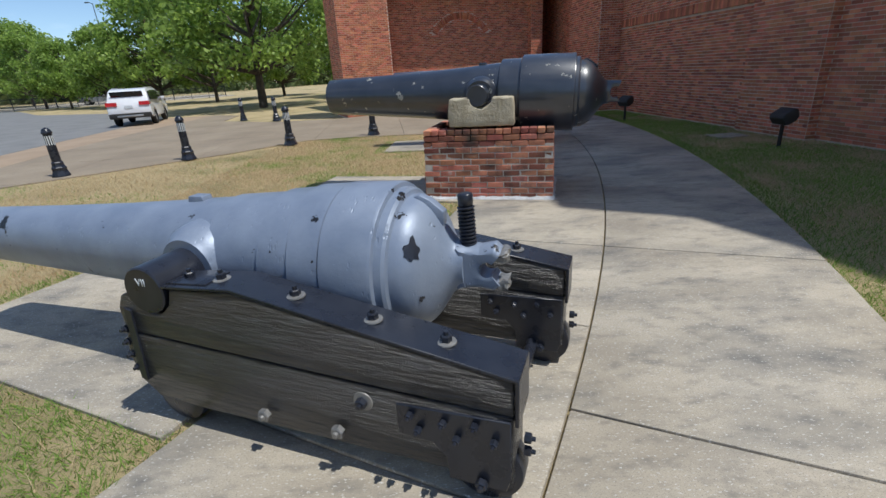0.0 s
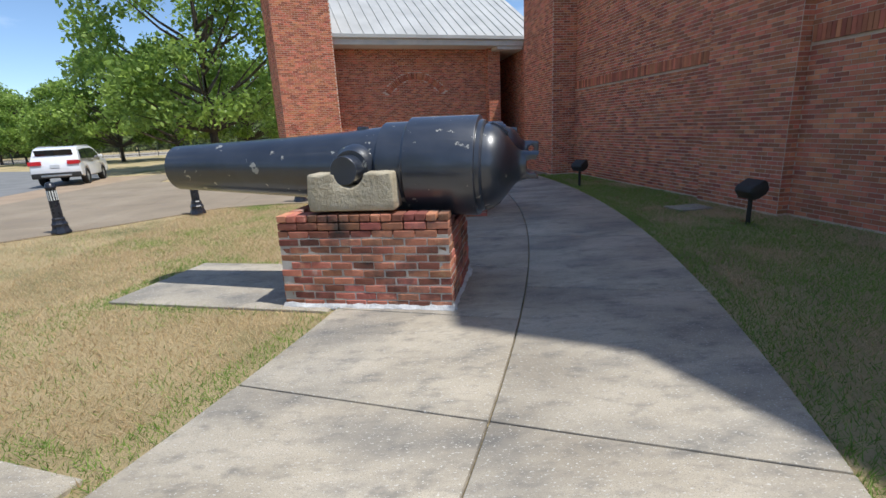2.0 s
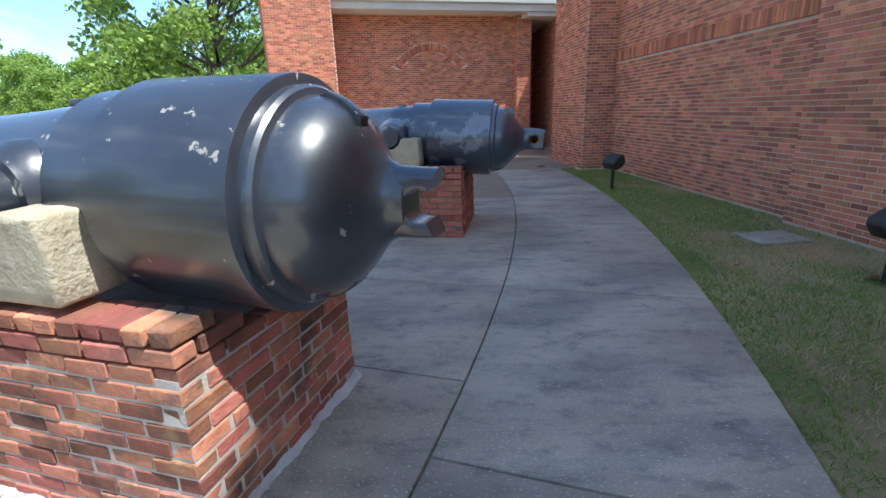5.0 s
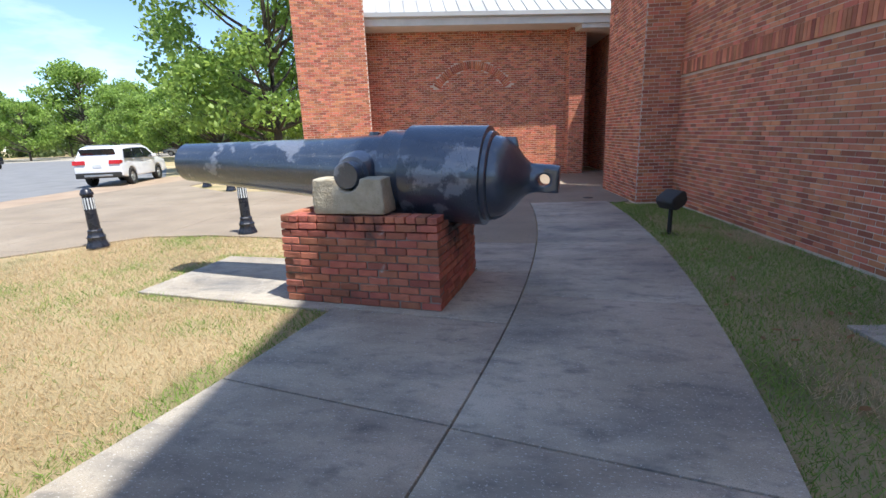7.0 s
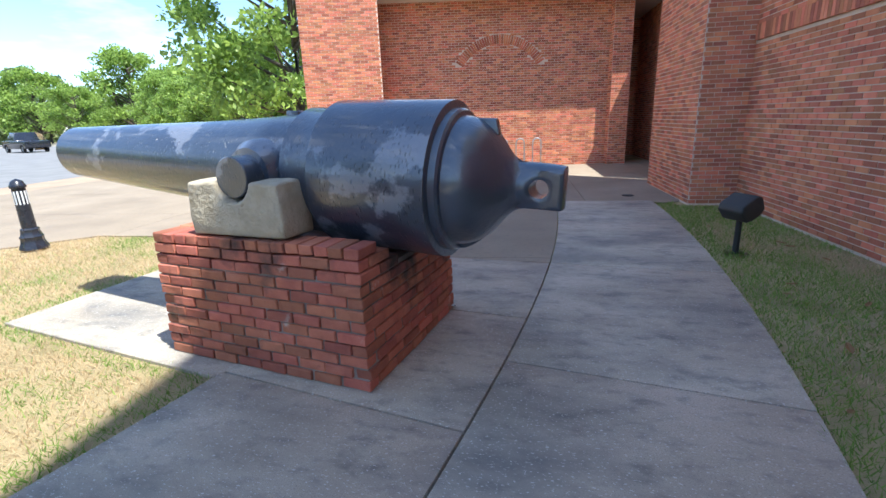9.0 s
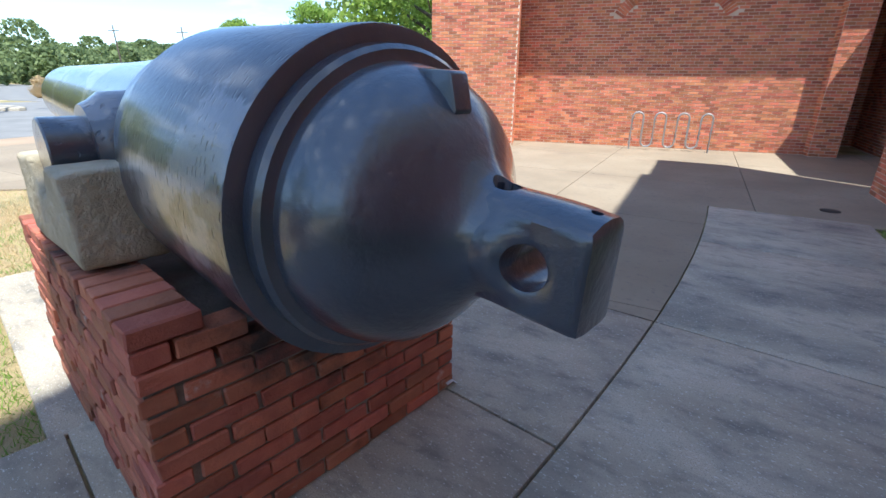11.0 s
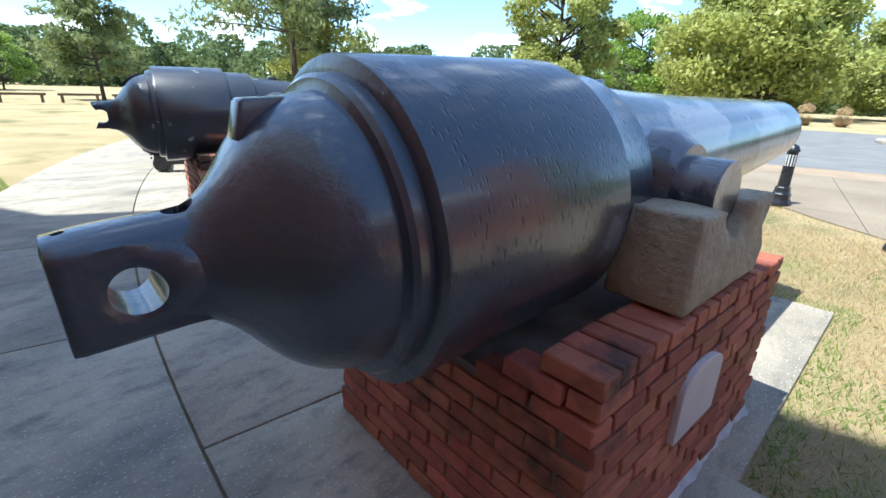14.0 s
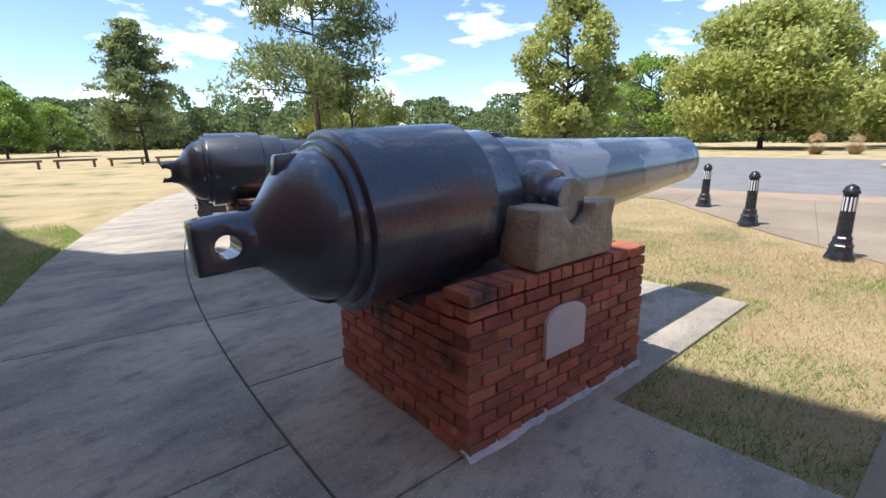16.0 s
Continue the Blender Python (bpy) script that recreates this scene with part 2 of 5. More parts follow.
def box(bm, x0, x1, y0, y1, z0, z1, bevel=0.0, m=None):
    r = bmesh.ops.create_cube(bm, size=1, matrix=(m or Matrix()) @ Matrix.LocRotScale(((x0 + x1) / 2, (y0 + y1) / 2, (z0 + z1) / 2), None, (x1 - x0, y1 - y0, z1 - z0)))
    if bevel:
        edges = list({e for v in r["verts"] for e in v.link_edges})
        bmesh.ops.bevel(bm, geom=edges, offset=bevel, segments=2, affect="EDGES", profile=0.5)
    return bm


def boxed(*a, **k):
    return box(bmesh.new(), *a, **k)


def turned(bm, profile, segments=48, m=None, around="Z"):
    """Turns (height, radius) pairs round an axis; radius 0 closes an end."""
    m = m or Matrix()
    if around == "X":
        m = m @ Matrix(((0, 0, 1, 0), (1, 0, 0, 0), (0, 1, 0, 0), (0, 0, 0, 1)))
    rings = []
    for h, r in profile:
        if r <= 1e-6:
            rings.append([bm.verts.new(m @ Vector((0, 0, h)))])
        else:
            rings.append([bm.verts.new(m @ Vector((r * math.cos(a), r * math.sin(a), h))) for a in (2 * math.pi * i / segments for i in range(segments))])
    for a, b in zip(rings, rings[1:]):
        for i in range(segments):
            j = (i + 1) % segments
            q = [a[i % len(a)], a[j % len(a)], b[j % len(b)], b[i % len(b)]]
            q = list(dict.fromkeys(q))
            if len(q) > 2:
                bm.faces.new(q)
    bmesh.ops.recalc_face_normals(bm, faces=bm.faces)
    return bm


def prism(bm, outline, y0, y1, m=None):
    """An outline of (x, z) pairs drawn out along y."""
    m = m or Matrix()
    a = [bm.verts.new(m @ Vector((x, y0, z))) for x, z in outline]
    b = [bm.verts.new(m @ Vector((x, y1, z))) for x, z in outline]
    bm.faces.new(a)
    bm.faces.new(b[::-1])
    for i in range(len(a)):
        j = (i + 1) % len(a)
        bm.faces.new((a[i], b[i], b[j], a[j]))
    bmesh.ops.recalc_face_normals(bm, faces=bm.faces)
    return bm


def slab(bm, outline, z0, z1):
    """An outline of (x, y) pairs drawn up along z."""
    a = [bm.verts.new((x, y, z0)) for x, y in outline]
    b = [bm.verts.new((x, y, z1)) for x, y in outline]
    bm.faces.new(a)
    bm.faces.new(b)
    for i in range(len(a)):
        j = (i + 1) % len(a)
        bm.faces.new((a[i], b[i], b[j], a[j]))
    bmesh.ops.recalc_face_normals(bm, faces=bm.faces)
    return bm


def softened(bm, width, segments=2, angle=35):
    bm.normal_update()
    edges = [e for e in bm.edges if len(e.link_faces) == 2 and e.calc_face_angle(0) > radians(angle)]
    bmesh.ops.bevel(bm, geom=edges, offset=width, segments=segments, affect="EDGES", profile=0.5, clamp_overlap=True)
    return bm


def tube(points, radius, segments=10):
    """A round bar along points."""
    bm, rings = bmesh.new(), []
    pts = [Vector(p) for p in points]
    for i, p in enumerate(pts):
        way = (pts[min(i + 1, len(pts) - 1)] - pts[max(i - 1, 0)]).normalized()
        q = way.to_track_quat("Z", "Y").to_matrix()
        r = radius(i / (len(pts) - 1)) if callable(radius) else radius
        rings.append([bm.verts.new(p + q @ Vector((r * math.cos(a), r * math.sin(a), 0))) for a in (2 * math.pi * k / segments for k in range(segments))])
    for a, b in zip(rings, rings[1:]):
        for k in range(segments):
            bm.faces.new((a[k], a[(k + 1) % segments], b[(k + 1) % segments], b[k]))
    bm.faces.new(rings[0][::-1])
    bm.faces.new(rings[-1])
    return bm


def joined_bricks(name, boxes, mat, parent, kind="stuff"):
    """Many bricks (origin, along, out, up half-sizes as vectors) in one mesh."""
    verts, faces = [], []
    for c, a, b, z in boxes:
        k = len(verts)
        for sa, sb, sz in ((-1, -1, -1), (1, -1, -1), (1, 1, -1), (-1, 1, -1), (-1, -1, 1), (1, -1, 1), (1, 1, 1), (-1, 1, 1)):
            verts.append((c[0] + sa * a[0] + sb * b[0] + sz * z[0], c[1] + sa * a[1] + sb * b[1] + sz * z[1], c[2] + sa * a[2] + sb * b[2] + sz * z[2]))
        faces += [(k, k + 3, k + 2, k + 1), (k + 4, k + 5, k + 6, k + 7), (k, k + 1, k + 5, k + 4), (k + 1, k + 2, k + 6, k + 5), (k + 2, k + 3, k + 7, k + 6), (k + 3, k, k + 4, k + 7)]
    me = bpy.data.meshes.new(name)
    me.from_pydata(verts, [], faces)
    me.materials.append(mat)
    ob = new(name, me)
    ob.parent = parent
    return tagged(ob, kind=kind)


# ---- ground, walk and drive ----
CX, CY, RAD = -25.018, 13.285, 28.066


def arc(r, y):
    """The point at radius r on the spoke that meets the walk's middle joint at y."""
    a = math.asin((y - CY) / RAD)
    return CX + r * math.cos(a), CY + r * math.sin(a)


bm = bmesh.new()
bmesh.ops.create_grid(bm, x_segments=60, y_segments=60, size=900)
for v in bm.verts:
    v.co.z = -0.03
ground = part("ground", bm, M["grass"], label="wide lawn of dry tan and green grass")
tagged(ground, category="lawn", kind="structure")

walkway = thing("pavement", Matrix(), "curved concrete walk with scored joints", "pavement", kind="structure")
G = 0.006


def walk_slab(r0, r1, y0, y1):
    n = max(2, int((y1 - y0) / 0.35))
    ys = [y0 + G + (y1 - y0 - 2 * G) * i / n for i in range(n + 1)]
    outline = [arc(r0, y) for y in ys] + [arc(r1, y) for y in reversed(ys)]
    bm = slab(bmesh.new(), outline, -0.12, 0.0)
    softened(bm, 0.008, 2, 60)
    return part("slab", bm, M["concrete"], walkway)


LEFT = [-7.0, -5.4, -3.9, -2.5, -1.2, -0.1, 1.15, 2.475, 3.83, 5.18, 6.565, 8.065, 9.5, 10.935, 12.4]
RIGHT = [-7.0, -4.7, -2.5, -0.4, 1.74, 3.83, 5.95, 8.05, 10.25, 12.4, 14.5, 16.2]
for y0, y1 in zip(LEFT, LEFT[1:]):
    walk_slab(RAD - 1.68, RAD - G, y0, y1)
for y0, y1 in zip(RIGHT, RIGHT[1:]):
    walk_slab(RAD + G, RAD + 1.65, y0, y1)


def flag(outline, z=-0.002, mat="concrete"):
    bm = slab(bmesh.new(), outline, -0.12, z)
    softened(bm, 0.006, 1, 60)
    return part("slab", bm, M[mat], walkway)


flag([(-3.85, 2.70), (-1.40, 1.67), (-0.62, 3.60), (-3.15, 4.45)])
flag([(-2.22, 6.25), (0.16, 5.62), (0.62, 7.00), (-1.85, 7.62)])
flag([(-1.32, 9.98), (1.14, 9.66), (1.36, 11.30), (-1.22, 11.50)])

# forecourt and drive
court = [(1.44, 12.42)] + [arc(RAD - G, y) for y in (12.42, 13.2, 14.0, 14.8, 15.6, 16.22)] + [(4.75, 16.22), (5.0, 16.4), (5.6, 24.2), (4.2, 23.6), (-2.6, 21.5), (-4.2, 19.0), (-7.0, 19.3), (-9.9, 21.3), (-10.5, 24.5),
         (-12.4, 26.0), (-12.0, 20.0), (-11.6, 16.0), (-11.0, 12.5), (-10.2, 9.0), (-10.0, 5.0), (-9.0, 5.0), (-8.6, 8.1), (-7.3, 9.2), (-5.2, 11.05), (-3.75, 12.7), (-2.6, 12.85)]


def cut(bm, o, n):
    """Keeps the side of a closed slab that n points away from."""
    r = bmesh.ops.bisect_plane(bm, geom=bm.verts[:] + bm.edges[:] + bm.faces[:], plane_co=o, plane_no=n, clear_outer=True)
    bmesh.ops.holes_fill(bm, edges=[e for e in bm.edges if e.is_boundary])


# the forecourt is cast in bays with open joints
bay_u, bay_v = Vector((math.cos(0.12), math.sin(0.12), 0)), Vector((-math.sin(0.12), math.cos(0.12), 0))
bay_o = Vector((1.42, 12.4, 0))
for i in range(-6, 3):
    for k in range(-4, 6):
        bm = slab(bmesh.new(), court, -0.12, -0.006)
        for n, c in ((bay_u, (i + 1) * 2.45), (-bay_u, -i * 2.45), (bay_v, (k + 1) * 2.6), (-bay_v, -k * 2.6)):
            if bm.faces:
                cut(bm, bay_o + n * (c - 0.005), n)
        if len(bm.faces) > 4:
            bmesh.ops.recalc_face_normals(bm, faces=bm.faces)
            part("slab", bm, M["court"], walkway, smooth=False)
        else:
            bm.free()
flag([(-12.45, 26.0), (-12.05, 20.0), (-11.65, 16.0), (-11.05, 12.5), (-10.25, 9.0), (-10.05, 5.0), (-11.2, 5.0), (-11.8, 9.0), (-12.8, 13.0), (-13.6, 17.0), (-14.2, 20.5), (-15.0, 26.0)], -0.012, "tan_concrete")
road = part("road", slab(bmesh.new(), [(-15.05, 26.0), (-14.25, 20.5), (-13.65, 17.0), (-12.85, 13.0), (-11.85, 9.0), (-11.25, 5.0), (-13, -6), (-22, -14), (-34, -10), (-36, 5), (-36, 20), (-60, 14), (-130, 30),
                                       (-130, 75), (-60, 62), (-46, 52), (-34, 40), (-22, 34)], -0.1, -0.015), M["asphalt"], label="pale grey asphalt drive and car park")
tagged(road, category="road", kind="structure")

# ---- museum building ----
WA = radians(7.2)
WD, WN = Vector((-math.sin(WA), math.cos(WA), 0)), Vector((-math.cos(WA), -math.sin(WA), 0))
W0 = Vector((6.0, 14.5, 0))
BA = radians(17)
BD, BN = Vector((math.cos(BA), math.sin(BA), 0)), Vector((math.sin(BA), -math.cos(BA), 0))
B0 = Vector((0.0, 21.9, 0))
COURSE, STRETCH = 0.0677, 0.203


def wall_block(name, o, d, n, a0, a1, front, back, z0, z1, mat, parent):
    """A straight block of wall: from a0 to a1 along d, its face at front and its back at -back along n."""
    pts = [o + d * a + n * b for a, b in ((a0, front), (a1, front), (a1, -back), (a0, -back))]
    return part(name, slab(bmesh.new(), [(p.x, p.y) for p in pts], z0, z1), mat, parent, smooth=False)


def face_bricks(o, d, n, a0, a1, front, z0, z1, gap=None, proud=0.006):
    """Running-bond bricks over a face."""
    out, k = [], 0
    z = z0
    while z + COURSE <= z1 + 0.01:
        a = a0 - (STRETCH / 2 if k % 2 else 0)
        while a < a1 - 0.02:
            s, e = max(a, a0), min(a + STRETCH, a1)
            if e - s > 0.04 and not (gap and gap((s + e) / 2, z + COURSE / 2)):
                c = o + d * ((s + e) / 2) + n * (front + proud - 0.02 + random.uniform(-0.0012, 0.0012)) + Vector((0, 0, z + COURSE / 2))
                out.append((c, d * ((e - s) / 2 - 0.0058), n * 0.02, Vector((0, 0, COURSE / 2 - 0.0058))))
            a += STRETCH
        z += COURSE
        k += 1
    return out


museum = thing("building", Matrix(), "red brick museum with a metal roof", "building", kind="structure")
bricks = []
# long wall: lower face, upper face, pilasters, buttress
wall = wall_block("wall", W0, WD, WN, -12.1, 1.9, 0.0, 0.5, -0.1, 5.6, M["wall_mortar"], museum)
bricks += face_bricks(W0, WD, WN, -4.2, 1.68, 0.0, 0, 2.47)
bricks += face_bricks(W0, WD, WN, -4.2, 1.68, 0.0, 2.71, 5.6)
bricks += face_bricks(W0, WD, WN, -11.2, -6.0, 0.0, 0, 2.47)
bricks += face_bricks(W0, WD, WN, -11.2, -6.0, 0.0, 2.71, 5.6)


def soldiers(o, d, n, a0, a1, front, z0, z1, proud):
    out, a = [], a0
    while a + COURSE <= a1:
        out.append((o + d * (a + COURSE / 2) + n * (front + proud - 0.05) + Vector((0, 0, (z0 + z1) / 2)), d * (COURSE / 2 - 0.004), n * 0.05, Vector((0, 0, (z1 - z0) / 2))))
        a += COURSE
    return out


bricks += soldiers(W0, WD, WN, -4.2, 1.68, 0.0, 2.48, 2.70, 0.05)
bricks += soldiers(W0, WD, WN, -11.2, -6.0, 0.0, 2.48, 2.70, 0.05)
for a0, a1 in ((-6.0, -4.2), (-12.08, -11.2)):
    wall_block("pilaster", W0, WD, WN, a0, a1, 0.19, 0.02, -0.1, 5.6, M["wall_mortar"], museum)
    bricks += face_bricks(W0, WD, WN, a0, a1, 0.19, 0, 5.6)
    for s, a in ((1, a1), (-1, a0)):
        bricks += face_bricks(W0 + WD * a, WN, WD * s, 0.0, 0.19, 0.0, 0, 5.6)
wall_block("buttress", W0, WD, WN, 1.68, 4.2, 0.73, 0.5, -0.1, 7.5, M["wall_mortar"], museum)
bricks += face_bricks(W0, WD, WN, 1.68, 4.2, 0.73, 0, 6.5)
bricks += face_bricks(W0 + WD * 1.68, WN, -WD, 0.0, 0.73, 0.0, 0, 6.5)
# far end lengthened out of sight to block the sun from the passage
wall_block("wall", W0, WD, WN, 4.2, 13.0, -0.6, 0.9, -0.1, 5.0, M["wall_mortar"], museum)
bricks += face_bricks(W0, WD, WN, 4.2, 12.0, -0.6, 0, 4.9)
# unseen upper walls, their heights set only by the shade they throw
wall_block("wall", W0, WD, WN, -12.1, -3.6, 0.0, 9.0, 5.6, 14.3, M["wall_mortar"], museum)
wall_block("wall", W0, WD, WN, -3.6, 1.68, 0.0, 9.0, 5.6, 9.6, M["wall_mortar"], museum)
wall_block("wall", W0, WD, WN, -12.1, 1.9, -0.5, 9.0, -0.1, 5.6, M["wall_mortar"], museum)
# added block outside the view, outlined backwards from the shade's edge on the walk
shade_block = part("wall", slab(bmesh.new(), [(7.52, 2.7), (7.52, 2.25), (8.73, 1.645), (9.02, 1.0), (9.25, 0.5), (9.63, -1.35), (9.95, -6.6), (17, -6.6), (17, 2.7)], -0.1, 14.3), M["wall_mortar"], museum, smooth=False)

# back wall with its blind arch, eave and roof
wall_block("wall", B0, BD, BN, -2.6, 4.75, 0.0, 0.4, -0.1, 5.0, M["wall_mortar"], museum)
# roofed passage beside it; its ceiling is an added slab that keeps it dark
wall_block("wall", B0, BD, BN, 4.35, 7.2, -2.6, 2.9, -0.1, 5.0, M["wall_mortar"], museum)
bricks += face_bricks(B0, BD, BN, 4.35, 7.2, -2.6, 0, 4.6)
wall_block("wall", B0, BD, BN, 4.35, 4.75, -0.4, 2.6, -0.1, 5.0, M["wall_mortar"], museum)
bricks += face_bricks(B0 + BD * 4.75, BN, BD, -2.6, 0.0, 0.0, 0, 4.6)
wall_block("soffit", B0, BD, BN, 4.35, 7.2, 0.9, 2.9, 4.62, 4.75, M["white_trim"], museum)


def in_arch(a, z):
    return 2.95 < z and 0.62 < math.hypot((a - 0.95), (z - 2.3) * 1.0) and math.hypot((a - 0.95), (z - 2.3)) < 1.55 and math.hypot(a - 0.95, z - 2.3) > 1.28


bricks += face_bricks(B0, BD, BN, -2.6, 4.2, 0.0, 0, 4.9, in_arch)
wall_block("column", B0, BD, BN, 4.2, 4.75, 0.3, 0.02, -0.1, 5.0, M["wall_mortar"], museum)
bricks += face_bricks(B0, BD, BN, 4.2, 4.75, 0.3, 0, 4.9)
bricks += face_bricks(B0 + BD * 4.2, BN, -BD, 0, 0.3, 0, 0, 4.9)
for i in range(41):
    a = radians(33 + 114 * i / 40)
    c = B0 + BD * (0.95 + 1.415 * math.cos(a)) + BN * 0.004 + Vector((0, 0, 2.3 + 1.415 * math.sin(a)))
    along = BD * math.cos(a) + Vector((0, 0, math.sin(a)))
    across = Vector((0, 0, math.cos(a))) - BD * math.sin(a)
    if c.z - 2.3 > 0.6:
        bricks.append((c, along * 0.125, BN * 0.022, across * 0.0295))
# corner pier of the back wall
P0 = Vector((-3.86, 19.17, 0))
PD, PN = Vector((0.911, 0.412, 0)), Vector((0.412, -0.911, 0))
wall_block("pier", P0, PD, PN, 0, 2.06, 0.0, 1.9, -0.1, 8.0, M["wall_mortar"], museum)
bricks += face_bricks(P0, PD, PN, 0, 2.06, 0.0, 0, 8.0)
bricks += face_bricks(P0 + PD * 2.06, -PN, PD, 0, 1.8, 0.0, 0, 6)
bricks += face_bricks(P0, -PN, -PD, 0, 1.9, 0.0, 0, 8.0)
near = [b for b in bricks if b[0].x > 5.5 and 8.6 < b[0].y < 11.6 and b[0].z < 0.95 and abs(b[2].x) > 0.01 and b[1].length > 0.08][:300]
picked = {id(b) for b in near}
wall_bricks = near
joined_bricks("brick", [b for b in bricks if id(b) not in picked], M["wall_brick"], museum)


def oriented(o, d, n, outline, a0, a1):
    """An outline of (out, z) pairs drawn along d."""
    m = Matrix(((n.x, d.x, 0, o.x), (n.y, d.y, 0, o.y), (0, 0, 1, 0), (0, 0, 0, 1)))
    return prism(bmesh.new(), outline, a0, a1, m)


part("fascia", oriented(B0, BD, BN, [(0.95, 4.76), (0.95, 5.02), (0.90, 5.06), (-0.1, 5.06), (-0.1, 4.76)], -2.6, 6.4), M["white_trim"], museum, "cream eave fascia", smooth=False)
part("gutter", oriented(B0, BD, BN, [(0.96, 4.96), (1.06, 5.0), (1.06, 5.12), (1.02, 5.12), (1.0, 5.04), (0.96, 5.04)], -2.6, 6.4), M["roof"], museum, smooth=False)
roof = part("roof", oriented(B0, BD, BN, [(1.0, 5.09), (1.0, 5.13), (-6.0, 9.46), (-6.0, 9.36)], -2.6, 6.6), M["roof"], museum, "standing-seam metal roof", smooth=False)
for i in range(22):
    a = -2.5 + i * 0.42
    part("seam", oriented(B0, BD, BN, [(1.0, 5.13), (1.0, 5.17), (-6.0, 9.5), (-6.0, 9.46)], a, a + 0.025), M["roof"], roof, smooth=False)

# ---- guns ----


def axis_pose(x, y, z, ux, uy, tilt=0.0):
    """x along (ux, uy), y to its right, z up."""
    a = math.atan2(uy, ux)
    return pose(x, y, z, 0, -tilt, math.degrees(a))


def cascabel(bm, cs, hole, outline, half, opening=0.0, rings=6, n=72):
    """A block in the plane of x and z round a cross hole at cs; half(x, z) is its half thickness; opening: degrees of the hole that stand open at the end."""
    def out_at(a):
        dx, dz, best = math.cos(a), math.sin(a), 9
        for (x0, z0), (x1, z1) in zip(outline, outline[1:] + outline[:1]):
            ex, ez = x1 - x0, z1 - z0
            den = dx * ez - dz * ex
            if abs(den) > 1e-9:
                t = ((x0 - cs[0]) * ez - (z0 - cs[1]) * ex) / den
                u = ((x0 - cs[0]) * dz - (z0 - cs[1]) * dx) / den
                if t > 0 and -1e-6 <= u <= 1 + 1e-6:
                    best = min(best, t)
        return best
    o = radians(opening)
    angles = [math.pi + o + (2 * math.pi - 2 * o) * i / n for i in range(n + (1 if opening else 0))]
    grid = {}
    for i, a in enumerate(angles):
        r1 = out_at(a)
        for k in range(rings + 1):
            r = hole + (r1 - hole) * k / rings
            x, z = cs[0] + r * math.cos(a), cs[1] + r * math.sin(a)
            h = half(x, z) * (0.88 if k == rings else 0.93 if k == 0 else 1)
            for s in (-1, 1):
                grid[i, k, s] = bm.verts.new((x, s * h, z))
        h = half(x, z) * 0.5
        for s, up in ((-0.5, 0.016), (0, 0.021), (0.5, 0.016)):
            x, z = cs[0] + (r1 + 0.004) * math.cos(a), cs[1] + (r1 + 0.004) * math.sin(a) + up * max(0, math.sin(a)) ** 0.5
            grid[i, rings, s] = bm.verts.new((x, 2 * s * h, z))
    m = len(angles)
    for i in range(m if not opening else m - 1):
        j = (i + 1) % m
        for k in range(rings):
            for s in (-1, 1):
                bm.faces.new((grid[i, k, s], grid[i, k + 1, s], grid[j, k + 1, s], grid[j, k, s]))
        bm.faces.new((grid[i, 0, -1], grid[i, 0, 1], grid[j, 0, 1], grid[j, 0, -1]))
        for s, e in ((-1, -0.5), (-0.5, 0), (0, 0.5), (0.5, 1)):
            bm.faces.new((grid[i, rings, e], grid[i, rings, s], grid[j, rings, s], grid[j, rings, e]))
    if opening:
        for i in (0, m - 1):
            bm.faces.new([grid[i, k, -1] for k in range(rings + 1)] + [grid[i, rings, q] for q in (-0.5, 0, 0.5)] + [grid[i, k, 1] for k in range(rings, -1, -1)])
    bmesh.ops.recalc_face_normals(bm, faces=bm.faces)
    return bm


def blended(flat, round_, x0, zc):
    """Half thickness of a cascabel: flat-sided at its end, rounding into the neck ahead of x0."""
    def half(x, z):
        f = min(1.0, max(0.0, (x - x0) / 0.1))
        return flat * (1 - f) + f * round_ * math.sqrt(max(0.4, 1 - ((z - zc) / 0.125) ** 2))
    return half


def dome(x0, r0, k=1.0):
    """Profile from a breech face over the round and the hollow of the neck to its flat end."""
    shape = ((0, 1), (0.04, 0.988), (0.075, 0.965), (0.11, 0.925), (0.145, 0.868), (0.175, 0.805), (0.2, 0.735), (0.225, 0.655), (0.25, 0.57), (0.272, 0.5), (0.295, 0.44), (0.32, 0.392), (0.345, 0.362), (0.372, 0.345), (0.398, 0.336), (0.4, 0.30), (0.4, 0.0))
    return [(x0 - f * k, r0 * q) for f, q in shape]


def drilled(ob, holes):
    """Sinks upright round holes (x, radius, bottom, top) into a closed mesh."""
    bm = bmesh.new()
    for x, r, z0, z1 in holes:
        turned(bm, [(z0, 0), (z0, r), (z1, r), (z1, 0)], 24, Matrix.Translation((x, 0, 0)))
    bmesh.ops.recalc_face_normals(bm, faces=bm.faces)
    me = bpy.data.meshes.new("drill")
    bm.to_mesh(me)
    bm.free()
    tool = new("drill", me)
    tool.matrix_world = ob.parent.matrix_world
    mod = ob.modifiers.new("drill", "BOOLEAN")
    mod.object, mod.operation, mod.solver = tool, "DIFFERENCE", "EXACT"
    bpy.context.view_layer.update()
    out = bpy.data.meshes.new_from_object(ob.evaluated_get(bpy.context.evaluated_depsgraph_get()))
    ob.modifiers.remove(mod)
    ob.data = out
    bpy.data.objects.remove(tool)


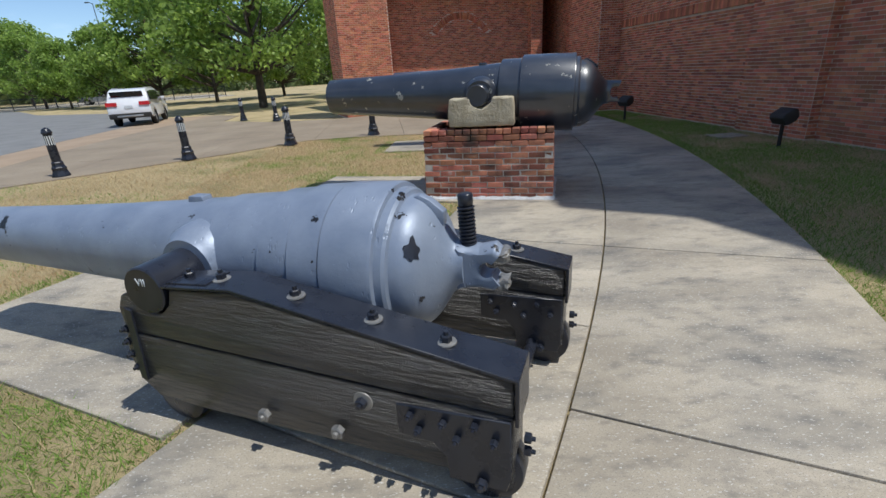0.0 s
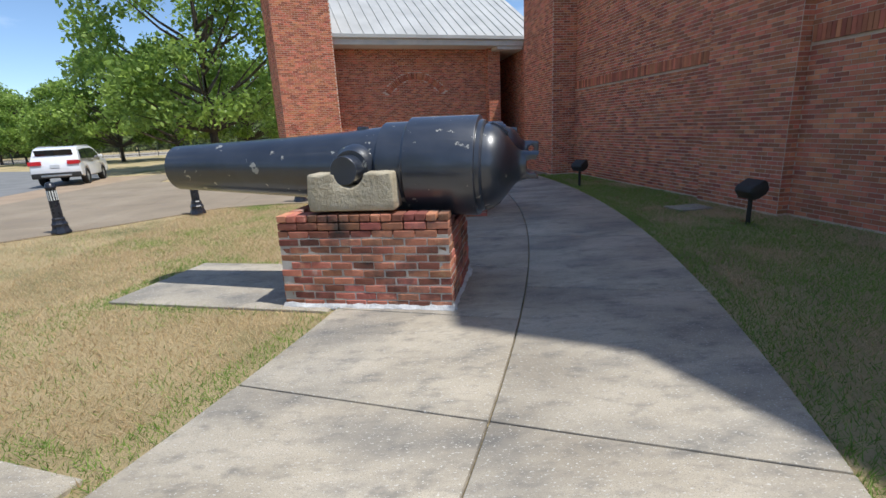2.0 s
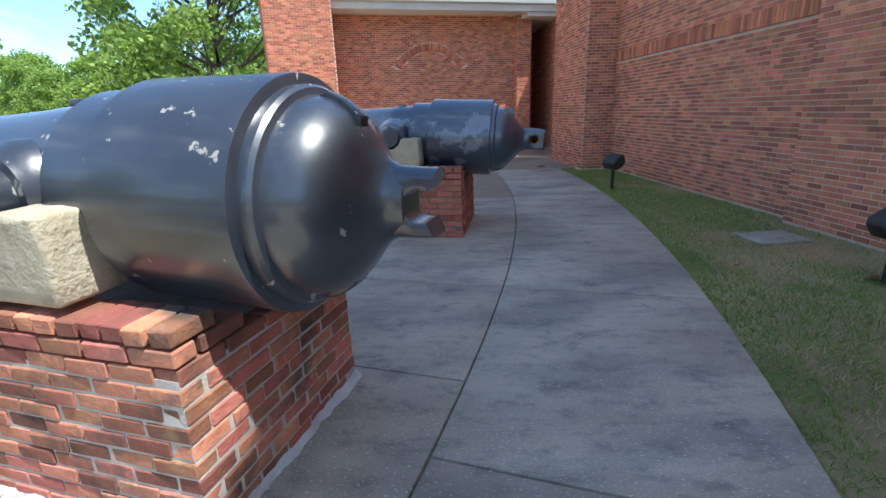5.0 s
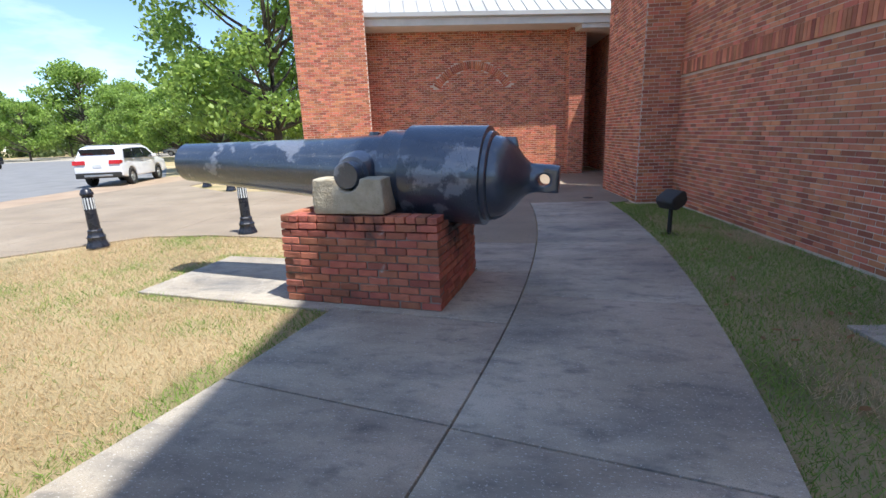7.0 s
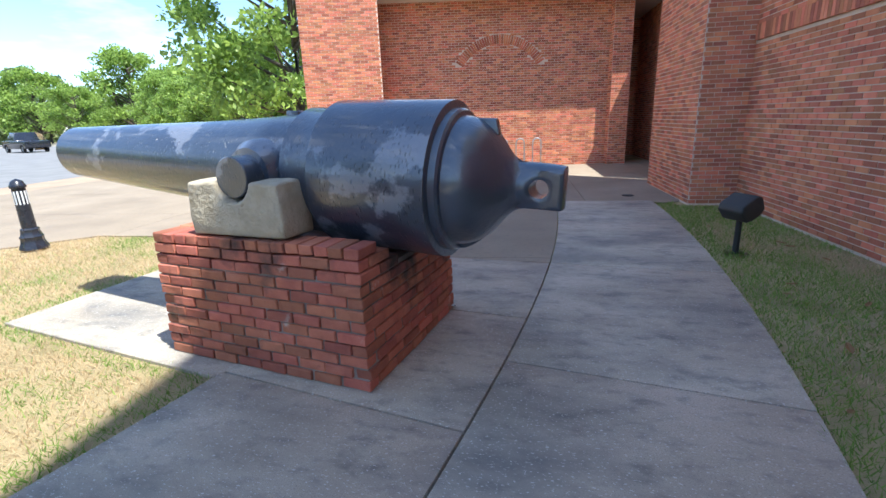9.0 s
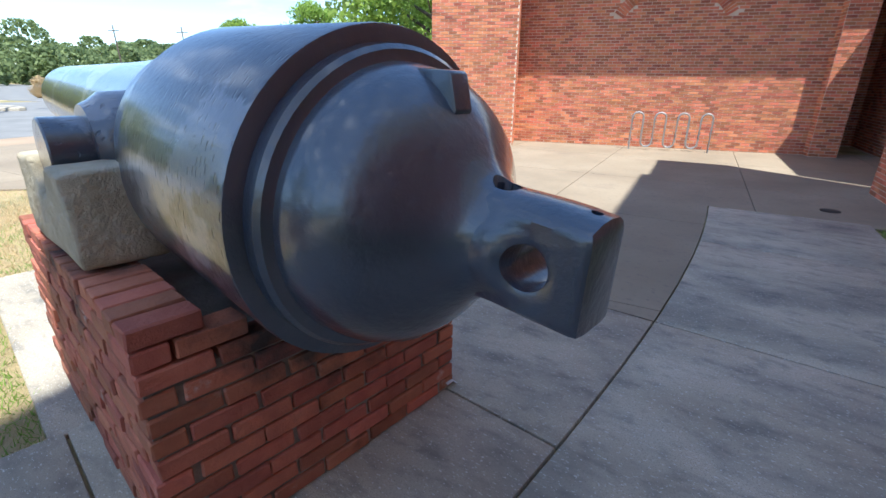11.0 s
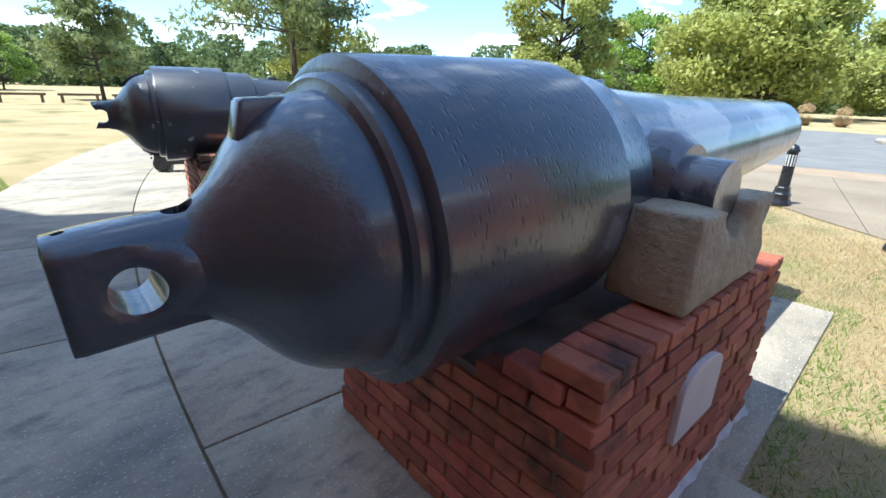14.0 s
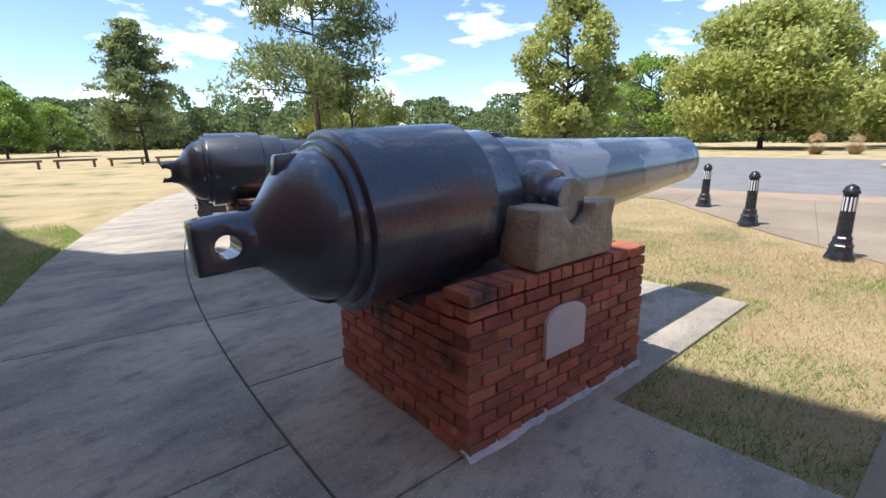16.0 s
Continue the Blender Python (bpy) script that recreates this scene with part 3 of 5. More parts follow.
def gun(name, m, label, mat, st, trunnion, knob, neck, breech_mat=None):
    """st: stations (x, r) from the muzzle back to the neck."""
    g = thing(name, m, label, "cannon")
    mx, mr = st[0]
    bore = mr * 0.52
    prof = [(mx - 1.2, 0), (mx - 1.2, bore), (mx - 0.01, bore), (mx, bore + 0.01), (mx, mr - 0.012), (mx - 0.012, mr)] + list(st[1:])
    tube_bm = turned(bmesh.new(), prof, 72, around="X")
    n0, n1, drop, narrow = neck
    for v in tube_bm.verts:
        f = min(1.0, max(0.0, (n0 - v.co.x) / (n0 - n1)))
        f = f * f * (3 - 2 * f)
        v.co.z -= drop * f
        v.co.y *= 1 - (1 - narrow) * f
    barrel = part("barrel", tube_bm, M[mat], g, edge=25)
    if breech_mat:
        barrel.data.materials.append(M[breech_mat])
        for p in barrel.data.polygons:
            p.material_index = int(p.center.x < n0 + 0.2)
    tx, tz, tr, reach, rim = trunnion
    for s in (-1, 1):
        q = Matrix.Translation((tx, 0, tz)) @ Matrix.Rotation(radians(-90 * s), 4, "X")
        t = part("trunnion", turned(bmesh.new(), [(0.2, 0), (0.2, tr), (reach - 0.006, tr), (reach, tr - 0.006), (reach, 0)], 40, q), M[mat], g)
        part("rimbase", turned(bmesh.new(), [(0.15, tr + 0.10), (rim - 0.07, tr + 0.085), (rim - 0.03, tr + 0.055), (rim, tr + 0.04), (rim, tr - 0.01)], 40, q), M[mat], t)
    part("cascabel", knob, M[breech_mat or mat], g)
    return g


# piers
PCOURSE = 0.0725
PB = dict(c=(0.655, 6.22), u=(-0.976, 0.218), w=1.585, d=1.15)
PC = dict(c=(1.45, 10.46), u=(-0.9935, 0.114), w=1.59, d=1.29)


def brick_pier(name, spec, label, clear, brick="pier_brick", mortar="pier_mortar", proud=0.005):
    """A brick pier; clear(v, z): where the gun's breech lies and no brick stands."""
    m = axis_pose(*spec["c"], 0, *spec["u"])
    t = thing(name, m, label, "pier")
    w, d = spec["w"] / 2, spec["d"] / 2
    core = boxed(-w, w, -d, d, -0.02, 9.4 * PCOURSE)
    for v in core.verts:
        if v.co.z < 0.1:
            v.co.x, v.co.y = v.co.x * (1 + 0.011 / w), v.co.y * (1 + 0.011 / d)
    part("core", core, M[mortar], t)
    full = {}

    def brick_mesh(lx, ly, key):
        if key not in full:
            bm = boxed(-lx / 2, lx / 2, -ly / 2, ly / 2, -0.0305, 0.0305)
            bmesh.ops.bevel(bm, geom=list(bm.edges), offset=0.005, segments=1, affect="EDGES")
            for v in bm.verts:
                v.co += Vector((random.uniform(-1, 1), random.uniform(-1, 1), random.uniform(-1, 1))) * 0.0022
            me = bpy.data.meshes.new("brick")
            bm.to_mesh(me)
            bm.free()
            me.materials.append(M[brick])
            full[key] = me
        return full[key]

    def lay(x, y, z, lx, ly):
        b = new("brick", brick_mesh(round(lx, 2), round(ly, 2), (round(lx, 2), round(ly, 2), random.randrange(4))))
        b.parent = t
        b.location = (x + random.uniform(-0.005, 0.005), y + random.uniform(-0.005, 0.005), z + random.uniform(-0.0015, 0.0015))
        b.rotation_euler = (random.uniform(-0.006, 0.006), random.uniform(-0.006, 0.006), random.uniform(-0.012, 0.012))

    for k in range(12):
        z = k * PCOURSE + PCOURSE / 2
        top = k == 11
        bat = 0.012 * (1 - k / 11)
        wide, deep = w + bat + proud, d + bat + proud
        step = 0.1025 if top else 2 * wide / round(2 * wide / 0.2125)
        across = 2 * deep / round(2 * deep / 0.2125)
        for s in (-1, 1):
            # long faces: half-bond stretchers, headers on top
            e = wide - step / 2 if k % 2 and not top else wide
            n = round(2 * e / step)
            run = 2 * e / n
            depth = 0.2 if top else 0.1
            for i in range(n):
                x = -e + (i + 0.5) * run
                if not clear(x, s * (d - depth), z):
                    lay(x, s * (deep - depth / 2), z, run - 0.013, depth)
            # short faces
            hi = deep - 0.21 if top else deep if k % 2 else deep - across / 2
            n = round(2 * hi / across)
            run = 2 * hi / n
            for i in range(n):
                y = -hi + (i + 0.5) * run
                if not clear(s * w, y, z):
                    lay(s * (wide - 0.05), y, z, 0.1, run - 0.013)
    return t


def seat_block(name, m, label, w, h, dp, notch, mat="limestone", seed=1):
    """A stone block with a round notch for the trunnion; x along, y deep, z up from its bed."""
    bm = bmesh.new()
    n = 14
    top = [(-w / 2, h)] + [(notch * math.cos(math.pi - math.pi * i / n), h - notch * math.sin(math.pi * i / n) * 0.9) for i in range(n + 1)] + [(w / 2, h)]
    outline = [(-w / 2 - 0.01, 0)] + top + [(w / 2 + 0.01, 0)]
    prism(bm, outline, -dp / 2, dp / 2)
    softened(bm, 0.018, 2, 40)
    bmesh.ops.triangulate(bm, faces=[f for f in bm.faces if len(f.verts) > 4])
    bmesh.ops.subdivide_edges(bm, edges=[e for e in bm.edges if e.calc_length() > 0.06], cuts=2, use_grid_fill=True)
    for v in bm.verts:
        q = noise.noise_vector(v.co * 9 + Vector((seed * 5, 0, 0))) * 0.012 + noise.noise_vector(v.co * 30) * 0.004
        q.z *= 0.3 if v.co.z < 0.02 else 1
        v.co += q
    ob = part(name, bm, M[mat], edge=60)
    ob.matrix_world = m
    return tagged(ob, label, "stone block")


RB, ZB = 0.460, 1.232
RC, ZC = 0.470, 1.214


def clear_of(r, zc):
    def clear(x, y, z):
        return z + 0.04 > zc - r and x < 0.45 and abs(y) < math.sqrt(max(0.0, (r + 0.02) ** 2 - max(0.0, zc - z - 0.035) ** 2))
    return clear


brick_pier("brick_pier", PB, "weathered red brick pier with white lime stains, carrying a cannon", clear_of(RB, ZB - 0.018))
brick_pier("brick_pier", PC, "red brick pier with dark damp stains, carrying a cannon", clear_of(RC, ZC - 0.04), "damp_brick", "damp_mortar", 0.012)

mB = axis_pose(0.705, 6.241, ZB, -0.964, 0.266, 1.37)
stB = [(2.325, 0.232), (1.6, 0.266), (0.9, 0.302), (0.35, 0.338), (0.10, 0.362), (0.02, 0.37), (-0.08, 0.376), (-0.10, 0.416), (-0.33, 0.42), (-0.345, 0.43), (-0.36, 0.456), (-0.976, 0.460),
       (-0.986, 0.457), (-0.99, 0.445), (-0.993, 0.42), (-1.028, 0.418), (-1.043, 0.406), (-1.046, 0.384)] + dome(-1.048, 0.38, 0.9)
forkB = [(-1.31, 0.122), (-1.37, 0.112), (-1.45, 0.106), (-1.57, 0.106), (-1.622, 0.104), (-1.622, -0.112), (-1.57, -0.112), (-1.47, -0.112), (-1.37, -0.116), (-1.31, -0.122)]
gB = gun("cannon", mB, "large black-painted iron cannon with a forked cascabel on a brick pier", "gun_black", stB, (0.127, 0.015, 0.125, 0.595, 0.43),
         cascabel(bmesh.new(), (-1.46, -0.003), 0.062, forkB, blended(0.072, 0.09, -1.44, 0.0), 62), (-1.18, -1.38, 0.0, 0.68))
stC = [(2.577, 0.216), (1.6, 0.268), (0.9, 0.305), (0.35, 0.343), (0.10, 0.368), (-0.02, 0.378), (-0.05, 0.382), (-0.07, 0.416), (-0.27, 0.424), (-0.295, 0.434), (-0.31, 0.464), (-1.055, 0.470),
       (-1.065, 0.467), (-1.07, 0.452), (-1.072, 0.425), (-1.11, 0.422), (-1.123, 0.41), (-1.125, 0.388)] + dome(-1.127, 0.383)
knobC = [(-1.445, 0.122), (-1.505, 0.114), (-1.585, 0.11), (-1.665, 0.108), (-1.722, 0.103), (-1.722, -0.118), (-1.665, -0.118), (-1.585, -0.118), (-1.505, -0.12), (-1.445, -0.124)]
mC = axis_pose(1.517, 10.439, ZC, -0.9916, 0.1292, 3.06)
gC = gun("cannon", mC, "large black-painted iron cannon with faded grey patches on a brick pier", "gun_faded", stC, (0.142, 0.007, 0.125, 0.586, 0.45),
         cascabel(bmesh.new(), (-1.59, -0.004), 0.053, knobC, blended(0.08, 0.114, -1.6, 0.0)), (-1.265, -1.5, 0.0, 0.8), "gun_plain")
for o in gC.children:
    if o.name.startswith("barrel"):
        drilled(o, [(-1.475, 0.034, 0.03, 0.4)])
    if o.name.startswith("cascabel"):
        drilled(o, [(-1.475, 0.034, 0.03, 0.4), (-1.69, 0.012, 0.035, 0.4)])

for spec, z, tx, long in ((PB, 0.905, 0.09, 0.78), (PC, 0.885, 0.085, 0.71)):
    m = axis_pose(*spec["c"], 0, *spec["u"])
    for s in (-1, 1):
        y = s * (spec["d"] / 2 - 0.15)
        seat_block("stone_block", m @ Matrix.Translation((tx - 0.02, y, z - 0.01)), "rough limestone block notched under a cannon trunnion", long, 0.33, 0.28, 0.13, seed=s + tx)



def lug(g, mat, x, k, outline):
    """The lock piece that stands on the shoulder of the breech."""
    bm = prism(bmesh.new(), [(x + a * k, b * k) for a, b in outline], -0.027 * k, 0.027 * k)
    softened(bm, 0.006)
    part("lock_lug", bm, M[mat], g)


WHOLE_LUG = ((-0.05, 0.2), (-0.045, 0.325), (-0.06, 0.332), (-0.178, 0.332), (-0.186, 0.325), (-0.205, 0.255), (-0.17, 0.19))
WORN_LUG = ((-0.03, 0.25), (-0.02, 0.335), (-0.05, 0.346), (-0.10, 0.322), (-0.168, 0.268), (-0.162, 0.20))


def sight(g, mat, x, r):
    bm = prism(bmesh.new(), [(x - 0.06, r - 0.03), (x - 0.045, r + 0.025), (x + 0.045, r + 0.025), (x + 0.06, r - 0.03)], -0.035, 0.035)
    softened(bm, 0.006)
    part("sight_mass", bm, M[mat], g)


lug(gB, "iron", -1.05, 1.13, WORN_LUG)
sight(gB, "gun_black", 0.16, 0.357)
lug(gC, "gun_plain", -1.108, 1.11, WHOLE_LUG)
sight(gC, "gun_faded", 0.12, 0.366)


def ratchet(g, mat, x, r):
    """The ratchet boss under the breech."""
    bm = prism(bmesh.new(), [(x + 0.01, -r * 0.8), (x + 0.01, -r * 1.07), (x - 0.03, -r * 1.06), (x - 0.075, -r * 1.0), (x - 0.13, -r * 0.9), (x - 0.16, -r * 0.75)], -0.055, 0.055)
    softened(bm, 0.012, 3)
    part("ratchet_boss", bm, M[mat], g)


ratchet(gB, "gun_black", -1.048, 0.38)
ratchet(gC, "gun_plain", -1.127, 0.383)
# sloppy lime mortar along the feet of the piers
M["lime"] = material("lime_mortar", [(0.3, (0.5, 0.5, 0.5)), (0.7, (0.72, 0.72, 0.72))], 9, rough=(0.85, 0.95), bump=0.8, bump_scale=25, bump_size=0.02)
for spec, runs in ((PB, ((-1, "x"), (1, "y"))), (PC, ((-1, "y"),))):
    q = axis_pose(*spec["c"], 0, *spec["u"])
    for s_, ax in runs:
        w_, d_ = spec["w"] / 2, spec["d"] / 2
        n, bm, rows = 40, bmesh.new(), []
        for i in range(n + 1):
            f = -1 + 2 * i / n
            out = 0.012 + 0.04 * abs(noise.noise((f * 4, s_ * 3.1, spec["w"]))) + 0.02 * noise.noise((f * 15, s_, 2))
            up = 0.03 + 0.03 * abs(noise.noise((f * 6, 9.1, s_)))
            if ax == "x":
                at = lambda o, z: (s_ * (w_ + o), f * (d_ + 0.03), z)
            else:
                at = lambda o, z: (f * (w_ + 0.03), s_ * (d_ + o), z)
            rows.append([bm.verts.new(at(o, z)) for o, z in ((-0.03, up), (0.016, up), (0.02 + out * 0.4, up * 0.45), (0.02 + out, 0.003), (0.02 + out, -0.02))])
        for a, b in zip(rows, rows[1:]):
            for k in range(4):
                bm.faces.new((a[k], a[k + 1], b[k + 1], b[k]))
        bmesh.ops.recalc_face_normals(bm, faces=bm.faces)
        ob = part("mortar_skirt", bm, M["lime"])
        ob.matrix_world = q
        tagged(ob, "smeared white lime mortar along the foot of a brick pier", "mortar")

# stone plaque let into the far side of the second pier
m = axis_pose(*PC["c"], 0, *PC["u"])
bm = prism(bmesh.new(), [(-0.18, 0.0), (0.18, 0.0), (0.18, 0.215)] + [(0.18 * math.cos(math.pi * i / 12), 0.215 + 0.075 * math.sin(math.pi * i / 12)) for i in range(1, 12)] + [(-0.18, 0.215)], -0.014, 0.014)
softened(bm, 0.003, 1)
pq = part("plaque", bm, M["plaque"])
pq.matrix_world = m @ Matrix.Translation((-0.068, -PC["d"] / 2 - 0.024, 0.37))
tagged(pq, "pale arched stone plaque set in a brick pier", "plaque")

# ---- bollards ----


def bollard(m):
    t = thing("bollard", m, "black cast-iron bollard with a white lens in slots", "bollard", "bollards along the forecourt")
    part("foot", turned(bmesh.new(), [(0, 0), (0, 0.17), (0.03, 0.165), (0.06, 0.15), (0.10, 0.135), (0.14, 0.13), (0.17, 0.14), (0.19, 0.12), (0.25, 0.105), (0.27, 0.11), (0.29, 0.095), (0.3, 0)], 8, Matrix.Rotation(0.39, 4, "Z")),
         M["iron"], t, edge=30)
    part("shaft", turned(bmesh.new(), [(0.28, 0), (0.28, 0.085), (0.84, 0.076), (0.845, 0)], 20), M["iron"], t)
    part("cap", turned(bmesh.new(), [(0.84, 0), (0.84, 0.09), (0.86, 0.094), (0.875, 0.09), (0.885, 0.083), (0.92, 0.072), (0.945, 0.045), (0.955, 0.02), (0.965, 0.0)], 24), M["iron"], t)
    for i in range(12):
        a = 2 * math.pi * i / 12
        part("lens", boxed(0.074, 0.0795, -0.010, 0.010, 0.62, 0.80, m=Matrix.Rotation(a, 4, "Z")), M["lens"], t, "frosted white lens slot", smooth=False)
    return t


bol = bollard(pose(1.53, 12.68, 0))
for x, y in ((-1.97, 13.05), (-3.95, 11.95), (-5.86, 10.53), (-7.82, 9.25), (-6.9, 19.6), (-8.8, 20.9)):
    copy_thing(bol, pose(x, y, 0, 0, 0, random.uniform(0, 360)))

# ---- gun on its wooden ship carriage ----
UA = (-0.9397, 0.3420)
mA = axis_pose(0.602, 1.654, 0.0, *UA)
mAg = axis_pose(0.601, 1.714, 0.729, -0.948, 0.3185, -0.57)
stA = [(3.94, 0.175), (3.2, 0.205), (2.6, 0.234), (2.2, 0.26), (1.95, 0.278), (1.76, 0.29), (1.755, 0.284), (1.748, 0.284), (1.745, 0.302), (1.43, 0.322), (1.427, 0.312), (1.421, 0.312), (1.418, 0.336), (1.25, 0.348), (1.248, 0.342), (1.242, 0.342), (1.239, 0.36), (1.08, 0.368), (1.078, 0.361), (1.072, 0.361), (1.069, 0.374),
       (0.842, 0.378), (0.827, 0.372), (0.822, 0.352), (0.79, 0.349), (0.777, 0.338), (0.773, 0.324)] + dome(0.77, 0.32, 0.62)
forkA = [(0.56, 0.1), (0.51, 0.088), (0.45, 0.08), (0.385, 0.095), (0.352, 0.065), (0.352, -0.065), (0.39, -0.095), (0.45, -0.085), (0.51, -0.088), (0.56, -0.1)]
gA = gun("cannon", mAg, "grey-painted iron cannon with chipped paint on a black wooden carriage", "gun_grey", stA, (1.835, 0.018, 0.112, 0.572, 0.33),
         cascabel(bmesh.new(), (0.42, 0.0), 0.036, forkA, lambda x, z: min(0.058 + max(0, x - 0.48) * 0.2, 0.07), 50), (0.68, 0.51, 0.0, 0.78))
for o in gA.children:
    if o.name.startswith("trunnion"):
        o.data.materials[0] = M["iron"]
lug(gA, "gun_grey", 0.77, 0.95, WORN_LUG)
sight(gA, "gun_grey", 2.0, 0.276)
# flaked patches where bare iron shows through the grey paint of the breech
DOME_F, DOME_R = [0.0, 0.04, 0.075, 0.11, 0.145, 0.175, 0.2, 0.225, 0.25], [1, 0.988, 0.965, 0.925, 0.868, 0.805, 0.735, 0.655, 0.57]


def flake(f0, a0, df, da, seed):
    """A ragged thin patch on the breech dome round (depth f0, angle a0)."""
    bm, n = bmesh.new(), 26
    rim = []
    for i in range(n):
        w = 2 * math.pi * i / n
        k = 0.95 + 0.6 * noise.noise((math.cos(w) * 1.7 + seed, math.sin(w) * 1.7, seed)) + 0.4 * noise.noise((math.cos(w) * 5, math.sin(w) * 5, seed))
        rim.append((f0 + df * k * math.cos(w), a0 + da * k * math.sin(w)))

    def at(f, a):
        r = 0.32 * float(np.interp(f, DOME_F, DOME_R)) + 0.002
        return bm.verts.new((0.77 - 0.62 * f - 0.0012, r * math.cos(a), r * math.sin(a)))
    rings = [[at(f0 + (f - f0) * q, a0 + (a - a0) * q) for f, a in rim] for q in (1.0, 0.66, 0.33)]
    for p, q in zip(rings, rings[1:]):
        for i in range(n):
            bm.faces.new((p[i], p[(i + 1) % n], q[(i + 1) % n], q[i]))
    bm.faces.new(rings[-1])
    bmesh.ops.recalc_face_normals(bm, faces=bm.faces)
    part("bare_patch", bm, M["iron"], gA, "dark bare patch in the flaked grey paint")


flake(0.135, 0.57, 0.05, 0.17, 2.3)
flake(0.18, -0.264, 0.014, 0.05, 5.1)
# elevating screw through the jaw
screw = turned(bmesh.new(), [(-0.06, 0), (-0.06, 0.03), (0.0, 0.03)] + [p for i in range(13) for p in ((0.02 + i * 0.0165, 0.029), (0.027 + i * 0.0165, 0.039), (0.031 + i * 0.0165, 0.039))] +
               [(0.235, 0.027), (0.24, 0.034), (0.285, 0.033), (0.29, 0.028), (0.29, 0.0)], 24, Matrix.Translation((0.51, 0, 0.045)) @ Matrix.Rotation(radians(1.5), 4, "Y"))
part("elevating_screw", screw, M["iron"], gA, "black threaded iron elevating screw", edge=60)
for z in (0.062, -0.07):
    bm = boxed(0.33, 0.41, -0.05, 0.05, z - 0.02, z + 0.02)
    bmesh.ops.subdivide_edges(bm, edges=list(bm.edges), cuts=5, use_grid_fill=True)
    for v in bm.verts:
        v.co += noise.noise_vector(v.co * 30) * 0.014 + noise.noise_vector(v.co * 90) * 0.006
    part("broken_jaw", bm, M["bright"], gA, "bright broken iron of the jaw", edge=20)

carriage = thing("gun_carriage", mA, "black tarred timber ship gun carriage with iron plates and trucks", "gun carriage")


def bolt(parent, p, axis="Z", r=0.022, washer=True, mat="iron"):
    """A square-headed bolt on a round washer, pointing along an axis."""
    rot = {"Z": Matrix(), "Y": Matrix.Rotation(radians(-90), 4, "X"), "-Y": Matrix.Rotation(radians(90), 4, "X"), "-X": Matrix.Rotation(radians(-90), 4, "Y")}[axis]
    q = Matrix.Translation(p) @ rot
    bm = bmesh.new()
    turned(bm, [(0.006, 0), (0.006, r), (0.028, r), (0.032, r * 0.8), (0.032, 0)], 6, q @ Matrix.Rotation(random.uniform(0, 1), 4, "Z"))
    turned(bm, [(0.03, 0), (0.03, r * 0.45), (0.046, r * 0.42), (0.046, 0)], 10, q)
    b = part("bolt", bm, M[mat], parent, edge=30)
    if washer:
        part("washer", turned(bmesh.new(), [(0, 0), (0, r * 1.75), (0.005, r * 1.7), (0.007, r * 1.2), (0.007, 0)], 20, q), M["bright" if mat == "iron" else mat], b)
    return b


